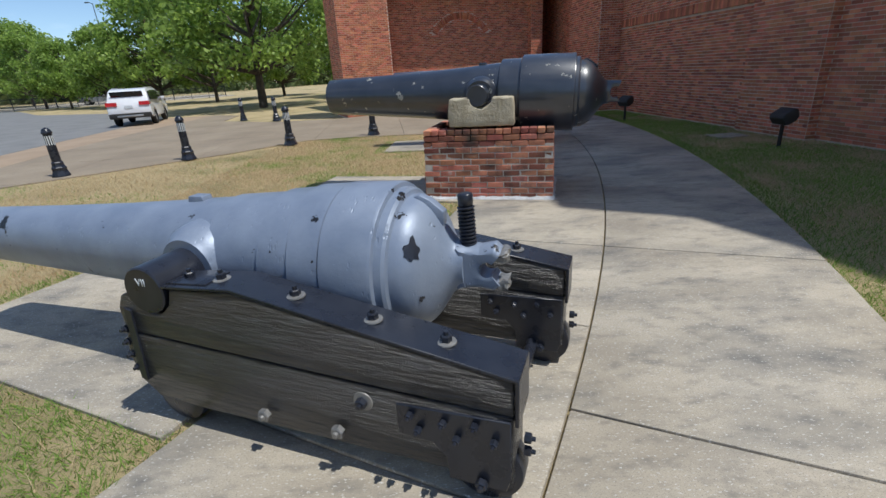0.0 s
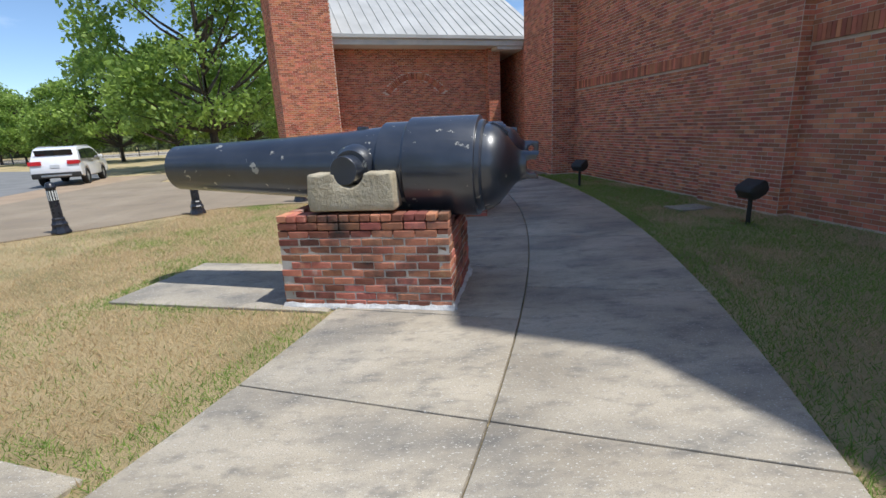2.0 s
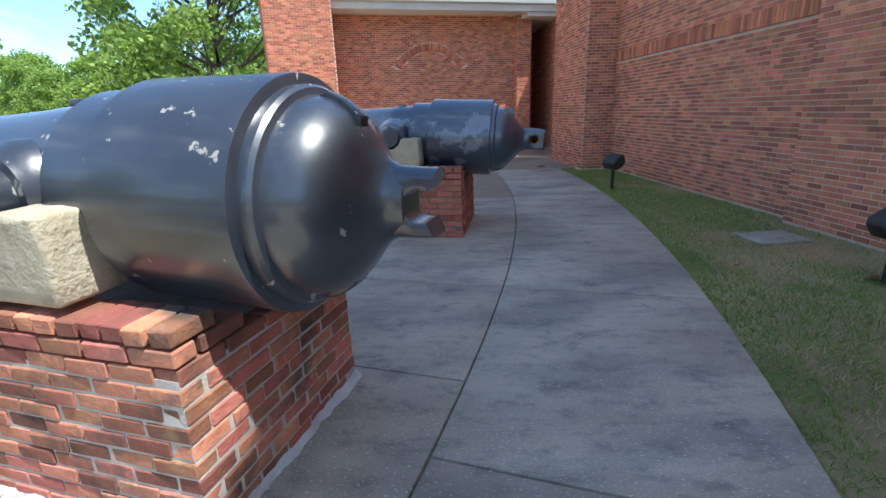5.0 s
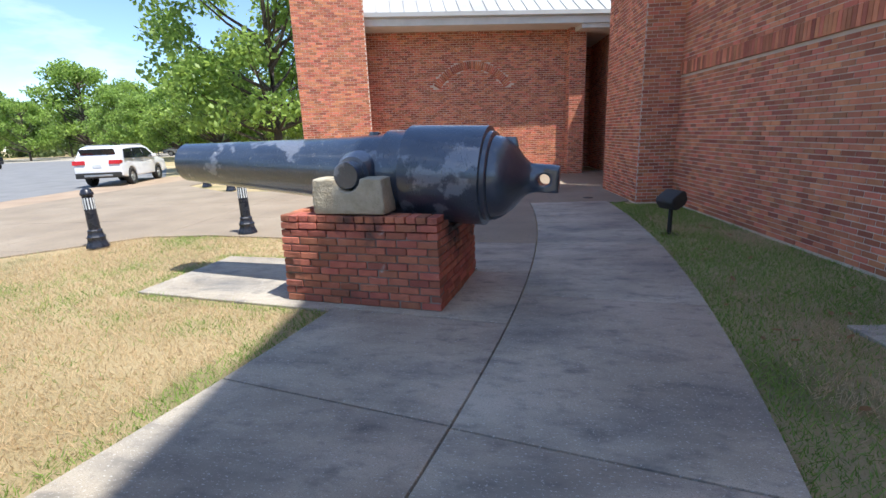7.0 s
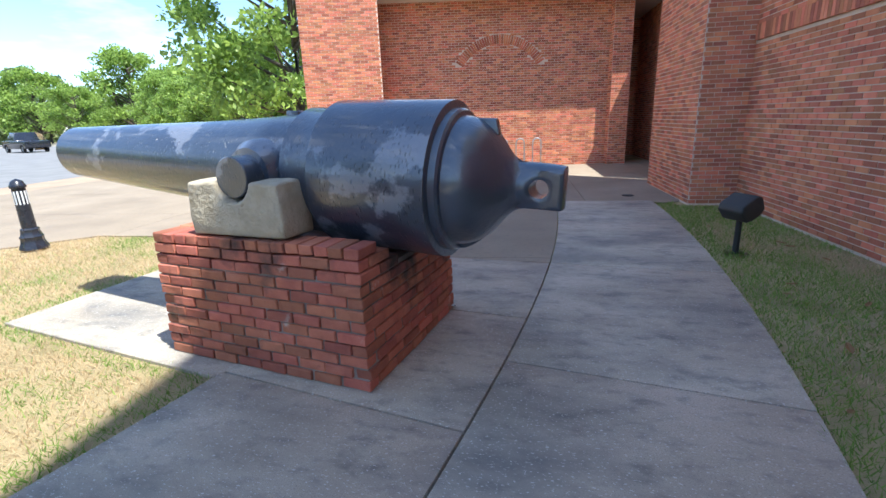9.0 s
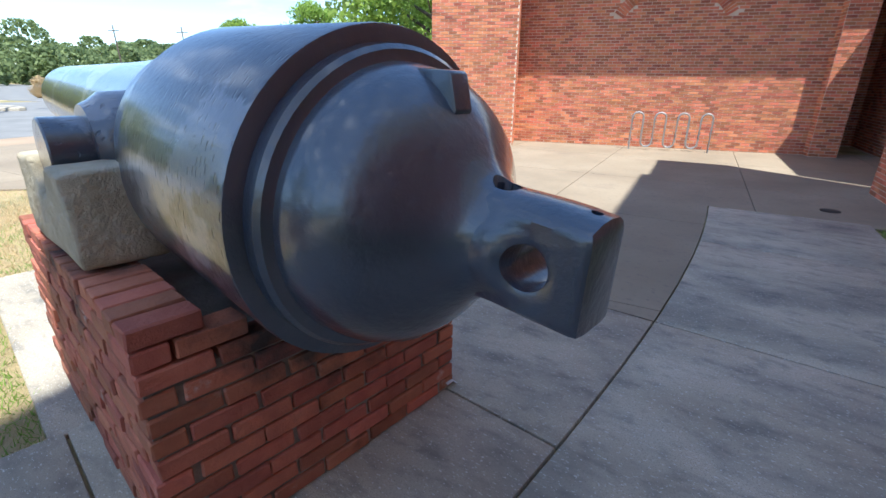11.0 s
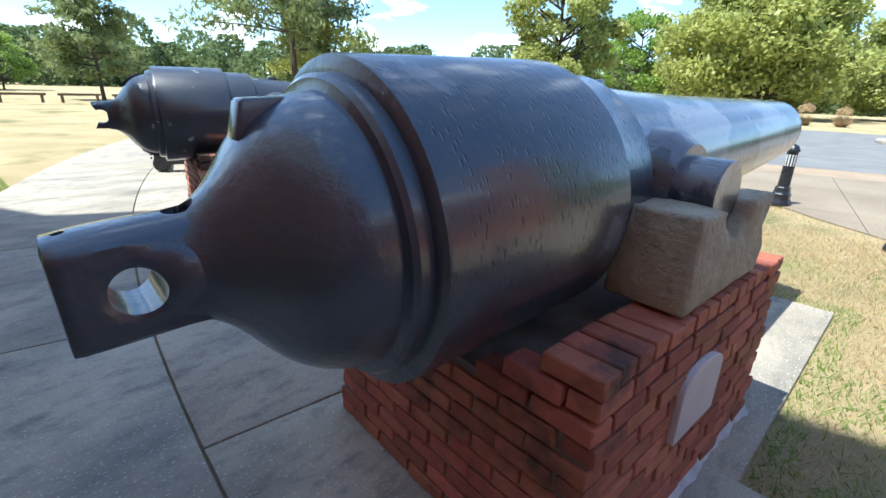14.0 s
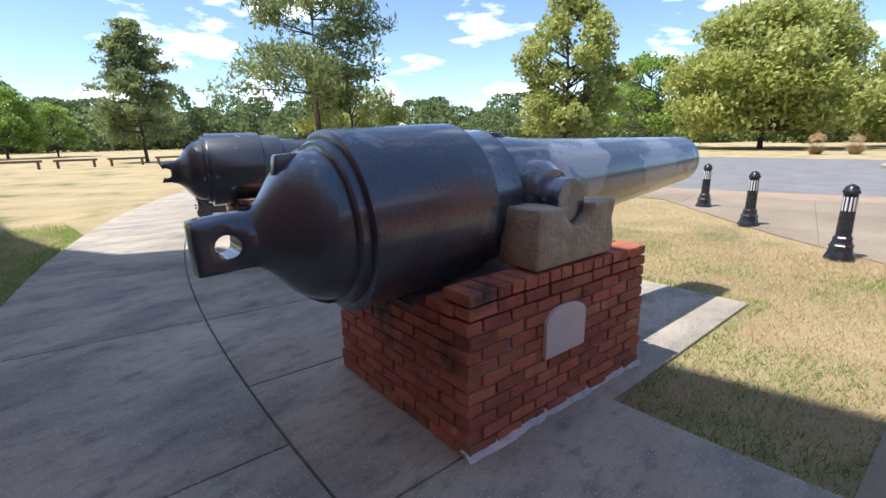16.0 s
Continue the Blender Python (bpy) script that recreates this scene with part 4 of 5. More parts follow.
for s in (1, -1):
    y0, y1 = (0.385, 0.56) if s > 0 else (-0.56, -0.385)
    done = set(carriage.children)
    lower = [(0.215, 0.13), (0.215, 0.43), (2.06, 0.50), (2.10, 0.36), (2.06, 0.22), (1.97, 0.14), (1.70, 0.13)]
    upper = [(0.215, 0.434), (0.215, 0.580), (1.36, 0.778), (1.70, 0.752), (1.73, 0.675), (1.78, 0.632), (1.83, 0.618), (1.88, 0.632), (1.93, 0.675), (1.95, 0.72), (2.02, 0.69), (2.06, 0.62), (2.055, 0.504)]
    cheek = None
    for nm, outline in (("cheek_timber", lower), ("cheek_timber", upper)):
        bm = prism(bmesh.new(), outline, y0, y1)
        softened(bm, 0.01, 2, 25)
        cheek = part(nm, bm, M["timber"], carriage, "rough black timber cheek")
    plate = prism(bmesh.new(), [(0.195, 0.40), (0.195, 0.594), (1.36, 0.796), (1.74, 0.768), (1.74, 0.755), (1.36, 0.782), (0.21, 0.582), (0.21, 0.40)], y0 - 0.006, y1 + 0.006)
    softened(plate, 0.003, 1)
    top = part("top_plate", plate, M["iron"], carriage, "smooth black iron top plate")
    ym = (y0 + y1) / 2
    for x, z in ((0.478, 0.646), (0.77, 0.697), (1.11, 0.756), (1.48, 0.79), (1.66, 0.777)):
        bolt(top, (x, ym + 0.0, z - 0.004))
    part("cap_square", box(bmesh.new(), 1.50, 1.73, ym - 0.07, ym + 0.07, 0.772, 0.786, 0.004, Matrix.Translation((1.6, 0, 0.78)) @ Matrix.Rotation(radians(4), 4, "Y") @ Matrix.Translation((-1.6, 0, -0.78))), M["iron"], carriage)
    side = y1 if s > 0 else y0
    for fs, face in ((s, side), (-s, y0 if s > 0 else y1)):
        f0, f1 = (face, face + 0.012) if fs > 0 else (face - 0.012, face)
        bm = prism(bmesh.new(), [(0.222, 0.16), (0.222, 0.42), (0.66, 0.405), (0.66, 0.27), (0.52, 0.26), (0.47, 0.20), (0.46, 0.10), (0.24, 0.10)], f0, f1)
        softened(bm, 0.003, 1)
        pl = part("side_plate", bm, M["iron"], carriage)
        for x, z in ((0.60, 0.375), (0.57, 0.315), (0.47, 0.37), (0.42, 0.31), (0.35, 0.385), (0.28, 0.33)):
            bolt(pl, (x, f1 if fs > 0 else f0, z), "Y" if fs > 0 else "-Y", 0.016, False, "iron")
        bolt(pl, (0.33, f1 if fs > 0 else f0, 0.125), "Y" if fs > 0 else "-Y", 0.024, False, "iron")
    out = side
    d0, d1 = (out, out + 0.01) if s > 0 else (out - 0.01, out)
    bm = prism(bmesh.new(), [(1.97, 0.62), (2.01, 0.63), (2.05, 0.24), (2.01, 0.235)], d0, d1)
    part("strap", bm, M["iron"], carriage, smooth=False)
    for x, z in ((1.30, 0.21), (0.93, 0.215)):
        bolt(cheek, (x, d1 if s > 0 else d0, z), "Y" if s > 0 else "-Y", 0.03, False, "bright")
    bolt(cheek, (0.80, d1 if s > 0 else d0, 0.385), "Y" if s > 0 else "-Y", 0.024, True, "iron")
    for z in (0.30, 0.24):
        bolt(cheek, (0.195, ym + 0.02, z), "-X", 0.02, False)
    for i in range(4):
        bolt(cheek, (2.06 + 0.012 * (1.5 - abs(i - 1.5)), d1 - 0.03 * s, 0.30 + 0.07 * i), "Y" if s > 0 else "-Y", 0.02, False, "iron")
    for x in (0.325, 1.88):
        yq = ym + 0.005
        q = Matrix.Translation((x, yq, 0.142)) @ Matrix.Rotation(radians(90), 4, "X")
        bm = turned(bmesh.new(), [(-0.06, 0), (-0.06, 0.035), (-0.055, 0.12), (-0.05, 0.138), (-0.04, 0.142), (0.04, 0.142), (0.05, 0.138), (0.055, 0.12), (0.06, 0.035), (0.06, 0)], 40, q)
        part("truck", bm, M["iron"], carriage, "black iron truck wheel")
    # the far cheek has slipped back against the near one
    for o in carriage.children:
        if o not in done:
            o.location.x = -0.012 if s > 0 else -0.075
for x, z, r in ((0.30, 0.14, 0.03), (1.88, 0.14, 0.04)):
    part("axle", turned(bmesh.new(), [(-0.5, 0), (-0.5, r), (0.5, r), (0.5, 0)], 16, Matrix.Translation((x, 0, z)) @ Matrix.Rotation(radians(90), 4, "X")), M["iron"], carriage)
part("transom", softened(boxed(1.62, 1.84, -0.375, 0.375, 0.18, 0.44), 0.01), M["timber"], carriage)
part("bed", softened(boxed(0.95, 1.5, -0.2, 0.2, 0.30, 0.42), 0.01), M["timber"], carriage)
part("bed_bolster", softened(boxed(1.0, 1.15, -0.375, 0.375, 0.18, 0.30), 0.01), M["timber"], carriage)
# number on the trunnion face
txt = bpy.data.curves.new("number", "FONT")
txt.body, txt.size, txt.extrude, txt.align_x = "VII", 0.05, 0.001, "CENTER"
tob = new("number", txt)
txt.materials.append(M["lens"])
tob.parent = gA
tob.matrix_local = Matrix.Translation((1.835, 0.574, 0.045)) @ Matrix(((-1, 0, 0, 0), (0, 0, 1, 0), (0, 1, 0, 0), (0, 0, 0, 1)))
tob["label"] = "painted numeral VII"

# ---- flood lamps, service plate, drain, cycle rack ----


def flood_lamp(m):
    t = thing("flood_lamp", m, "dark bronze flood lamp on a short post in the grass", "flood lamp", "flood lamps along the wall")
    part("footing", turned(bmesh.new(), [(-0.1, 0), (-0.1, 0.16), (-0.005, 0.155), (0.0, 0.14), (0.0, 0)], 24), M["concrete"], t, "round concrete footing")
    part("post", turned(bmesh.new(), [(-0.02, 0), (-0.02, 0.032), (0.40, 0.03), (0.44, 0.036), (0.46, 0.0)], 14), M["dark"], t)
    q = Matrix.Translation((0, 0, 0.52)) @ Matrix.Rotation(radians(-28), 4, "Y")
    bm = prism(bmesh.new(), [(-0.13, -0.09), (-0.15, 0.05), (-0.10, 0.10), (0.10, 0.11), (0.15, 0.06), (0.13, -0.07), (0.06, -0.11), (-0.06, -0.11)], -0.16, 0.16, q)
    softened(bm, 0.02, 3)
    head = part("head", bm, M["dark"], t)
    part("lens", boxed(0.147, 0.155, -0.13, 0.13, -0.05, 0.05, m=q @ Matrix.Rotation(radians(8), 4, "Y")), M["glass"], head, smooth=False)
    return t


lamp = flood_lamp(pose(5.83, 8.12, -0.03, 0, 0, 5))
copy_thing(lamp, pose(4.98, 13.15, -0.03, 0, 0, 30))
copy_thing(lamp, pose(6.35, 5.2, -0.03, 0, 0, -10))
plate = part("service_plate", softened(boxed(-0.32, 0.32, -0.24, 0.24, -0.06, 0.02), 0.01), M["concrete"])
plate.matrix_world = pose(5.75, 9.55, -0.02, 0, 0, 7)
tagged(plate, "flat concrete service cover in the grass by the wall", "cover")
drain = part("drain", turned(bmesh.new(), [(-0.02, 0), (-0.02, 0.11), (0.003, 0.11), (0.005, 0.1), (0.004, 0)], 24), M["dark"])
drain.matrix_world = pose(4.2, 16.9, 0.0)
tagged(drain, "small dark round drain cover in the paving", "drain")

pts = []
for i in range(4):
    x = i * 0.5
    pts += [(x, 0, -0.02 if i == 0 else 0.16)] if i == 0 else []
    pts += [(x, 0, 0.3), (x, 0, 0.72)] + [(x + 0.125 - 0.125 * math.cos(a), 0, 0.75 + 0.125 * math.sin(a)) for a in (math.pi * k / 8 for k in range(1, 8))] + [(x + 0.25, 0, 0.72)]
    if i < 3:
        pts += [(x + 0.25, 0, 0.25)] + [(x + 0.375 - 0.125 * math.cos(a), 0, 0.2 - 0.125 * math.sin(a)) for a in (math.pi * k / 8 for k in range(1, 8))] + [(x + 0.5, 0, 0.25)]
    else:
        pts += [(x + 0.25, 0, -0.02)]
rack = part("cycle_rack", tube(pts, 0.022, 8), M["steel"])
o = B0 + BD * 0.35 + BN * 0.55
rack.matrix_world = pose(o.x, o.y, 0, 0, 0, math.degrees(BA))
tagged(rack, "wavy galvanised steel cycle rack before a brick wall", "cycle rack")

# ---- trees and grass ----


def leaf_material(name, dark, light, shine=0.5):
    m = bpy.data.materials.new(name)
    m.use_nodes = True
    n, l = m.node_tree.nodes, m.node_tree.links
    b, out = n["Principled BSDF"], n["Material Output"]
    ge, oi, add, fr, rp = n.new("ShaderNodeNewGeometry"), n.new("ShaderNodeTexCoord"), n.new("ShaderNodeTexNoise"), n.new("ShaderNodeMix"), n.new("ShaderNodeValToRGB")
    add.inputs["Scale"].default_value = 0.35
    l.new(oi.outputs["Object"], add.inputs["Vector"])
    fr.inputs["Factor"].default_value = 0.5
    l.new(ge.outputs["Random Per Island"], fr.inputs["A"])
    l.new(add.outputs["Fac"], fr.inputs["B"])
    rp.color_ramp.elements[0].position, rp.color_ramp.elements[1].position = 0.2, 0.8
    rp.color_ramp.elements[0].color, rp.color_ramp.elements[1].color = (*dark, 1), (*light, 1)
    l.new(fr.outputs["Result"], rp.inputs["Fac"])
    l.new(rp.outputs["Color"], b.inputs["Base Color"])
    b.inputs["Roughness"].default_value = shine
    tr, mx = n.new("ShaderNodeBsdfTranslucent"), n.new("ShaderNodeMixShader")
    mx.inputs["Fac"].default_value = 0.5
    l.new(rp.outputs["Color"], tr.inputs["Color"])
    l.new(b.outputs["BSDF"], mx.inputs[1])
    l.new(tr.outputs["BSDF"], mx.inputs[2])
    l.new(mx.outputs["Shader"], out.inputs["Surface"])
    return m


LEAF = leaf_material("green_leaves", (0.13, 0.22, 0.04), (0.43, 0.58, 0.13))
LEAF_Y = leaf_material("yellow_green_leaves", (0.28, 0.32, 0.08), (0.6, 0.61, 0.2))
NEEDLE = leaf_material("pine_needles", (0.14, 0.19, 0.08), (0.38, 0.44, 0.19))
FARLEAF = leaf_material("far_leaves", (0.11, 0.16, 0.07), (0.29, 0.36, 0.15), 0.8)
rng = np.random.default_rng(7)


def leaf_mesh(name, centres, size, mat, flat=0.35, aspect=0.6):
    """Small pointed leaves (two triangles each) at the centres, turned at random."""
    n = len(centres)
    a = rng.normal(size=(n, 3))
    a /= np.linalg.norm(a, axis=1)[:, None]
    b = rng.normal(size=(n, 3))
    b[:, 2] *= flat
    b -= (b * a).sum(1)[:, None] * a
    b /= np.linalg.norm(b, axis=1)[:, None]
    s = size * rng.uniform(0.6, 1.3, (n, 1))
    v = np.stack([centres - a * s, centres + b * s * aspect, centres + a * s, centres - b * s * aspect], 1).reshape(-1, 3)
    me = bpy.data.meshes.new(name)
    me.from_pydata(v.tolist(), [], (np.arange(n * 4).reshape(-1, 4)).tolist())
    me.materials.append(mat)
    return me


def limbs(name, paths, mat, parent):
    """Trunk and branches: each a list of points with a start and an end radius."""
    bm = bmesh.new()
    for pts, r0, r1 in paths:
        part_bm = tube(pts, lambda t, r0=r0, r1=r1: r0 + (r1 - r0) * t, 8 if r0 > 0.08 else 5)
        me = bpy.data.meshes.new("tmp")
        part_bm.to_mesh(me)
        part_bm.free()
        bm.from_mesh(me)
        bpy.data.meshes.remove(me)
    return part(name, bm, mat, parent)


def broadleaf(m, label, h, spread, leaves, size, mat, clear=0.2, clumps=70):
    t = thing("tree", m, label, "tree")
    trunk = [(0, 0, -0.1), (0.05 * h / 10, 0, h * 0.2), (0.0, 0.1, h * 0.45), (0.15, -0.1, h * 0.7), (0.1, 0.1, h * 0.92)]
    paths = [(trunk, h * 0.02, 0.03)]
    cc, wts = [], []
    for i in range(clumps):
        u = rng.uniform(0, 1)
        z = h * (clear + (1 - clear) * u)
        prof = math.sin(math.pi * (0.16 + 0.80 * u) ** 0.85) ** 0.65
        ang, rad = rng.uniform(0, 2 * math.pi), spread * prof * rng.uniform(0.35, 1.0) ** 0.6
        c = np.array([rad * math.cos(ang), rad * math.sin(ang), z])
        cc.append(c)
        if i % 2 == 0:
            z0 = max(h * 0.14, z - rad * 0.65 - 0.3)
            paths.append(([(0.02 * h / 10, 0, z0), tuple(c * [0.45, 0.45, 0] + [0, 0, z0 + (z - z0) * 0.35]), tuple(c)], h * 0.007 + 0.02, 0.012))
    limbs("trunk", paths, M["bark"], t)
    cc = np.array(cc)
    pick = rng.integers(0, len(cc), leaves)
    rad = spread * 0.22
    off = rng.normal(size=(leaves, 3))
    off /= np.linalg.norm(off, axis=1)[:, None]
    off *= (rng.uniform(0.1, 1.0, (leaves, 1)) ** 0.5) * rad * [1.15, 1.15, 0.75]
    ob = new("crown", leaf_mesh("crown", cc[pick] + off, size, mat))
    ob.parent = t
    return t


def pine(m, label, h, spread, leaves, mat, clear=0.25, whorls=13):
    t = thing("pine_tree", m, label, "tree")
    paths = [([(0, 0, -0.1), (0.1, 0.05, h * 0.3), (0.0, 0.12, h * 0.6), (0.1, 0.0, h)], h * 0.014, 0.03)]
    tips = []
    for i in range(whorls):
        u = i / (whorls - 1)
        z = h * (clear + (0.97 - clear) * u)
        reach = spread * (1 - u) ** 0.7 * (0.55 + 0.45 * min(1, u * 5 + 0.3)) + 0.35
        for k in range(rng.integers(3, 6)):
            a = rng.uniform(0, 2 * math.pi)
            rr = reach * rng.uniform(0.55, 1.1)
            end = np.array([rr * math.cos(a), rr * math.sin(a), z + rr * rng.uniform(0.0, 0.3)])
            mid = np.array([end[0] * 0.5, end[1] * 0.5, z + rr * 0.05])
            paths.append(([(0.05, 0.05, z), tuple(mid), tuple(end)], 0.05 * (1 - u) + 0.02, 0.01))
            for f in np.linspace(0.45, 1.05, 6):
                tips.append(np.array([0, 0, z]) * (1 - f) + end * f + rng.normal(size=3) * [0.3, 0.3, 0.15])
    limbs("trunk", paths, M["bark"], t)
    tips = np.array(tips)
    pick = rng.integers(0, len(tips), leaves)
    pos = tips[pick] + rng.normal(size=(leaves, 3)) * [0.26, 0.26, 0.17] * (spread / 4)
    ob = new("crown", leaf_mesh("crown", pos, 0.22, mat, 0.6, 0.28))
    ob.parent = t
    return t


broadleaf(pose(-11.6, 31.0, 0), "tall green broadleaf tree with an airy crown beside the forecourt", 14.5, 5.6, 18000, 0.17, LEAF, 0.2, 90)
maple = broadleaf(pose(-21.5, 46.0, 0), "rounded green broadleaf tree on the lawn", 9.5, 4.6, 10000, 0.19, LEAF, 0.16, 80)
for x, y, s, r in ((-27.5, 47.5, 1.0, 40), (-34.0, 50.0, 0.76, 110), (-40.5, 52.5, 0.7, 200), (-72.0, 74.0, 1.55, 60), (-78.0, 62.0, 1.15, 145), (-62.0, 73.0, 1.2, 320), (-67.0, 60.0, 0.85, 15), (-17.0, 52.0, 0.95, 260), (-8.5, 44.0, 0.85, 300), (-47.0, 57.0, 0.85, 20), (-5.0, 40.0, 0.8, 150)):
    copy_thing(maple, pose(x, y, 0, 0, 0, r) @ Matrix.Scale(s, 4))
pine(pose(-6.5, -31.0, 0), "slender open pine tree on the lawn", 10.4, 3.5, 14000, NEEDLE, 0.18, 20)
pine(pose(-11.8, -13.6, 0), "tall pine tree with open branches over the lawn", 15.5, 5.6, 18000, NEEDLE, 0.22, 15)
broadleaf(pose(-14.6, -14.2, 0), "low yellow-green tree beside a pine", 6.0, 3.4, 8000, 0.14, LEAF_Y, 0.1, 50)
broadleaf(pose(-34.5, -9.8, 0), "upright yellow-green broadleaf tree on the lawn", 13.6, 4.6, 22000, 0.2, LEAF_Y, 0.12, 120)
big = broadleaf(pose(-62.0, 0.0, 0), "broad spreading yellow-green tree beyond the drive", 15.5, 10.0, 42000, 0.29, LEAF_Y, 0.13, 170)
copy_thing(big, pose(-78.0, 14.0, 0, 0, 0, 130) @ Matrix.Scale(0.8, 4))
copy_thing(maple, pose(-69.0, -16.0, 0, 0, 0, 75) @ Matrix.Scale(1.35, 4))
for x, y, s, r in ((6.0, -52.0, 0.8, 10), (0.5, -55.0, 0.75, 80), (-4.0, -58.0, 0.6, 190), (12.0, -50.0, 0.9, 250)):
    copy_thing(maple, pose(x, y, 0, 0, 0, r) @ Matrix.Scale(s, 4))

# woods on the horizon, all round
pts, n_far = [], 260
for i in range(n_far):
    a = 2 * math.pi * (i + rng.uniform(-0.3, 0.3)) / n_far
    d = rng.uniform(95, 150)
    h, w = rng.uniform(7, 14), rng.uniform(4.5, 8)
    k = 1500
    u = rng.uniform(0, 1, k)
    th = rng.uniform(0, 2 * math.pi, k)
    rr = w * np.sin(math.pi * (0.2 + 0.75 * u)) ** 0.6 * rng.uniform(0.55, 1.0, k)
    lump = 1 + 0.25 * np.sin(th * 3 + i) * np.sin(u * 7 + i)
    pts.append(np.stack([-20 + d * math.cos(a) + rr * lump * np.cos(th), 12 + d * math.sin(a) + rr * lump * np.sin(th), h * u], 1))
woods = new("woods", leaf_mesh("woods", np.concatenate(pts), 0.46, FARLEAF, 0.8, 0.75))
tagged(woods, "distant line of mixed green woods", "woods", kind="stuff")

# grass blades
DRY = leaf_material("dry_blades", (0.5, 0.37, 0.2), (0.73, 0.58, 0.37), 0.8)
GREEN = leaf_material("green_blades", (0.13, 0.235, 0.035), (0.32, 0.47, 0.1), 0.7)


def inside(poly, x, y):
    hit = np.zeros(len(x), bool)
    j = len(poly) - 1
    for i in range(len(poly)):
        (xi, yi), (xj, yj) = poly[i], poly[j]
        c = ((yi > y) != (yj > y)) & (x < (xj - xi) * (y - yi) / (yj - yi + 1e-12) + xi)
        hit ^= c
        j = i
    return hit


PADS = ([(-3.85, 2.70), (-1.40, 1.67), (-0.62, 3.60), (-3.15, 4.45)], [(-2.22, 6.25), (0.16, 5.62), (0.62, 7.00), (-1.85, 7.62)], [(-1.32, 9.98), (1.14, 9.66), (1.36, 11.30), (-1.22, 11.50)], court)


def paved(x, y, grow=0.0):
    r = np.hypot(x - CX, y - CY) - RAD
    out = (r > -1.68 - grow) & (r < 1.65 + grow) & (y < 16.2 + grow)
    for p in PADS:
        c = np.mean(p, 0)
        q = [((a - c[0]) * (1 + grow / 1.5) + c[0], (b - c[1]) * (1 + grow / 1.5) + c[1]) for a, b in p] if p is not court else p
        out |= inside(q, x, y)
    return out


def blades(name, x, y, mat, tall):
    n = len(x)
    a = rng.uniform(0, 2 * math.pi, n)
    h = tall * rng.uniform(0.45, 1.2, n)
    w = rng.uniform(0.0022, 0.0045, n)
    lean = rng.normal(size=(n, 2)) * (h * 0.75)[:, None]
    z0 = np.full(n, -0.032)
    v = np.stack([np.stack([x - w * np.cos(a), y - w * np.sin(a), z0], 1), np.stack([x + w * np.cos(a), y + w * np.sin(a), z0], 1), np.stack([x + lean[:, 0], y + lean[:, 1], z0 + h], 1)], 1).reshape(-1, 3)
    me = bpy.data.meshes.new(name)
    me.from_pydata(v.tolist(), [], np.arange(n * 3).reshape(-1, 3).tolist())
    me.materials.append(mat)
    return new(name, me)


def lawn(x0, x1, y0, y1, count, green_bias, fade_x=0.0, fade_y=0.0):
    """Blades over a stretch of lawn, thinning out towards x0 and y0 over the fade lengths."""
    x, y = rng.uniform(x0, x1, count), rng.uniform(y0, y1, count)
    thin = np.ones(count)
    if fade_x:
        thin *= np.clip((x - x0) / fade_x, 0, 1)
    if fade_y:
        thin *= np.clip((y - y0) / fade_y, 0, 1)
    wall_x = 6.0 - (y - 14.5) * math.tan(WA) - 0.02
    keep = (rng.uniform(0, 1, count) < thin) & ~paved(x, y) & ((x < wall_x) | (y < 2.0)) & ~((x > 4.9) & (y > 16.0))
    x, y = x[keep], y[keep]
    f = np.array([noise.noise((a * 0.55, b * 0.55, 3.3)) + 0.5 * noise.noise((a * 1.9, b * 1.9, 7.7)) for a, b in zip(x, y)])
    edge = paved(x, y, 0.28)
    p = 1 / (1 + np.exp(-(f * 7 + green_bias + 4.4 * edge)))
    g = rng.uniform(0, 1, len(x)) < p
    for nm, sel, mat, tall in (("dry_grass", ~g, DRY, 0.05), ("green_grass", g, GREEN, 0.052)):
        ob = blades(nm, x[sel], y[sel], mat, tall)
        tagged(ob, "short dry tan grass" if nm[0] == "d" else "short green grass", "grass", kind="stuff")


lawn(-4.2, 1.6, 2.0, 13.0, 150000, -3.0)
lawn(-4.2, 0.2, -1.5, 1.3, 75000, 5.0, 2.0, 1.0)
lawn(-4.2, 0.2, 1.3, 2.0, 10000, 2.4, 2.0)
lawn(-9.5, -4.2, -1.5, 13.0, 65000, -3.0, 2.5, 2.5)
lawn(2.6, 7.0, 0.0, 16.4, 190000, 1.3, 0.0, 1.5)

# fallen leaves on the shaded lawn
DEAD = leaf_material("dead_leaf", (0.25, 0.13, 0.06), (0.45, 0.28, 0.14), 0.8)


def fallen_leaf(m, size):
    bm = bmesh.new()
    n = 7
    top = [(-1 + 2 * i / n, 0.42 * math.sin(math.pi * i / n) ** 0.8) for i in range(n + 1)]
    mid = [bm.verts.new((x * size, 0, 0.10 * size * x * x)) for x, y in top]
    for s_ in (1, -1):
        rim = [mid[0]] + [bm.verts.new((x * size, s_ * y * size, (0.16 + 0.10 * x * x) * size)) for x, y in top[1:-1]] + [mid[-1]]
        for i in range(n):
            q = list(dict.fromkeys((mid[i], mid[i + 1], rim[i + 1], rim[i])))
            if len(q) > 2:
                bm.faces.new(q if s_ > 0 else q[::-1])
    ob = part("fallen_leaf", bm, DEAD)
    ob.matrix_world = m
    return tagged(ob, "curled brown fallen leaf lying on the grass", "leaf", "fallen leaves")


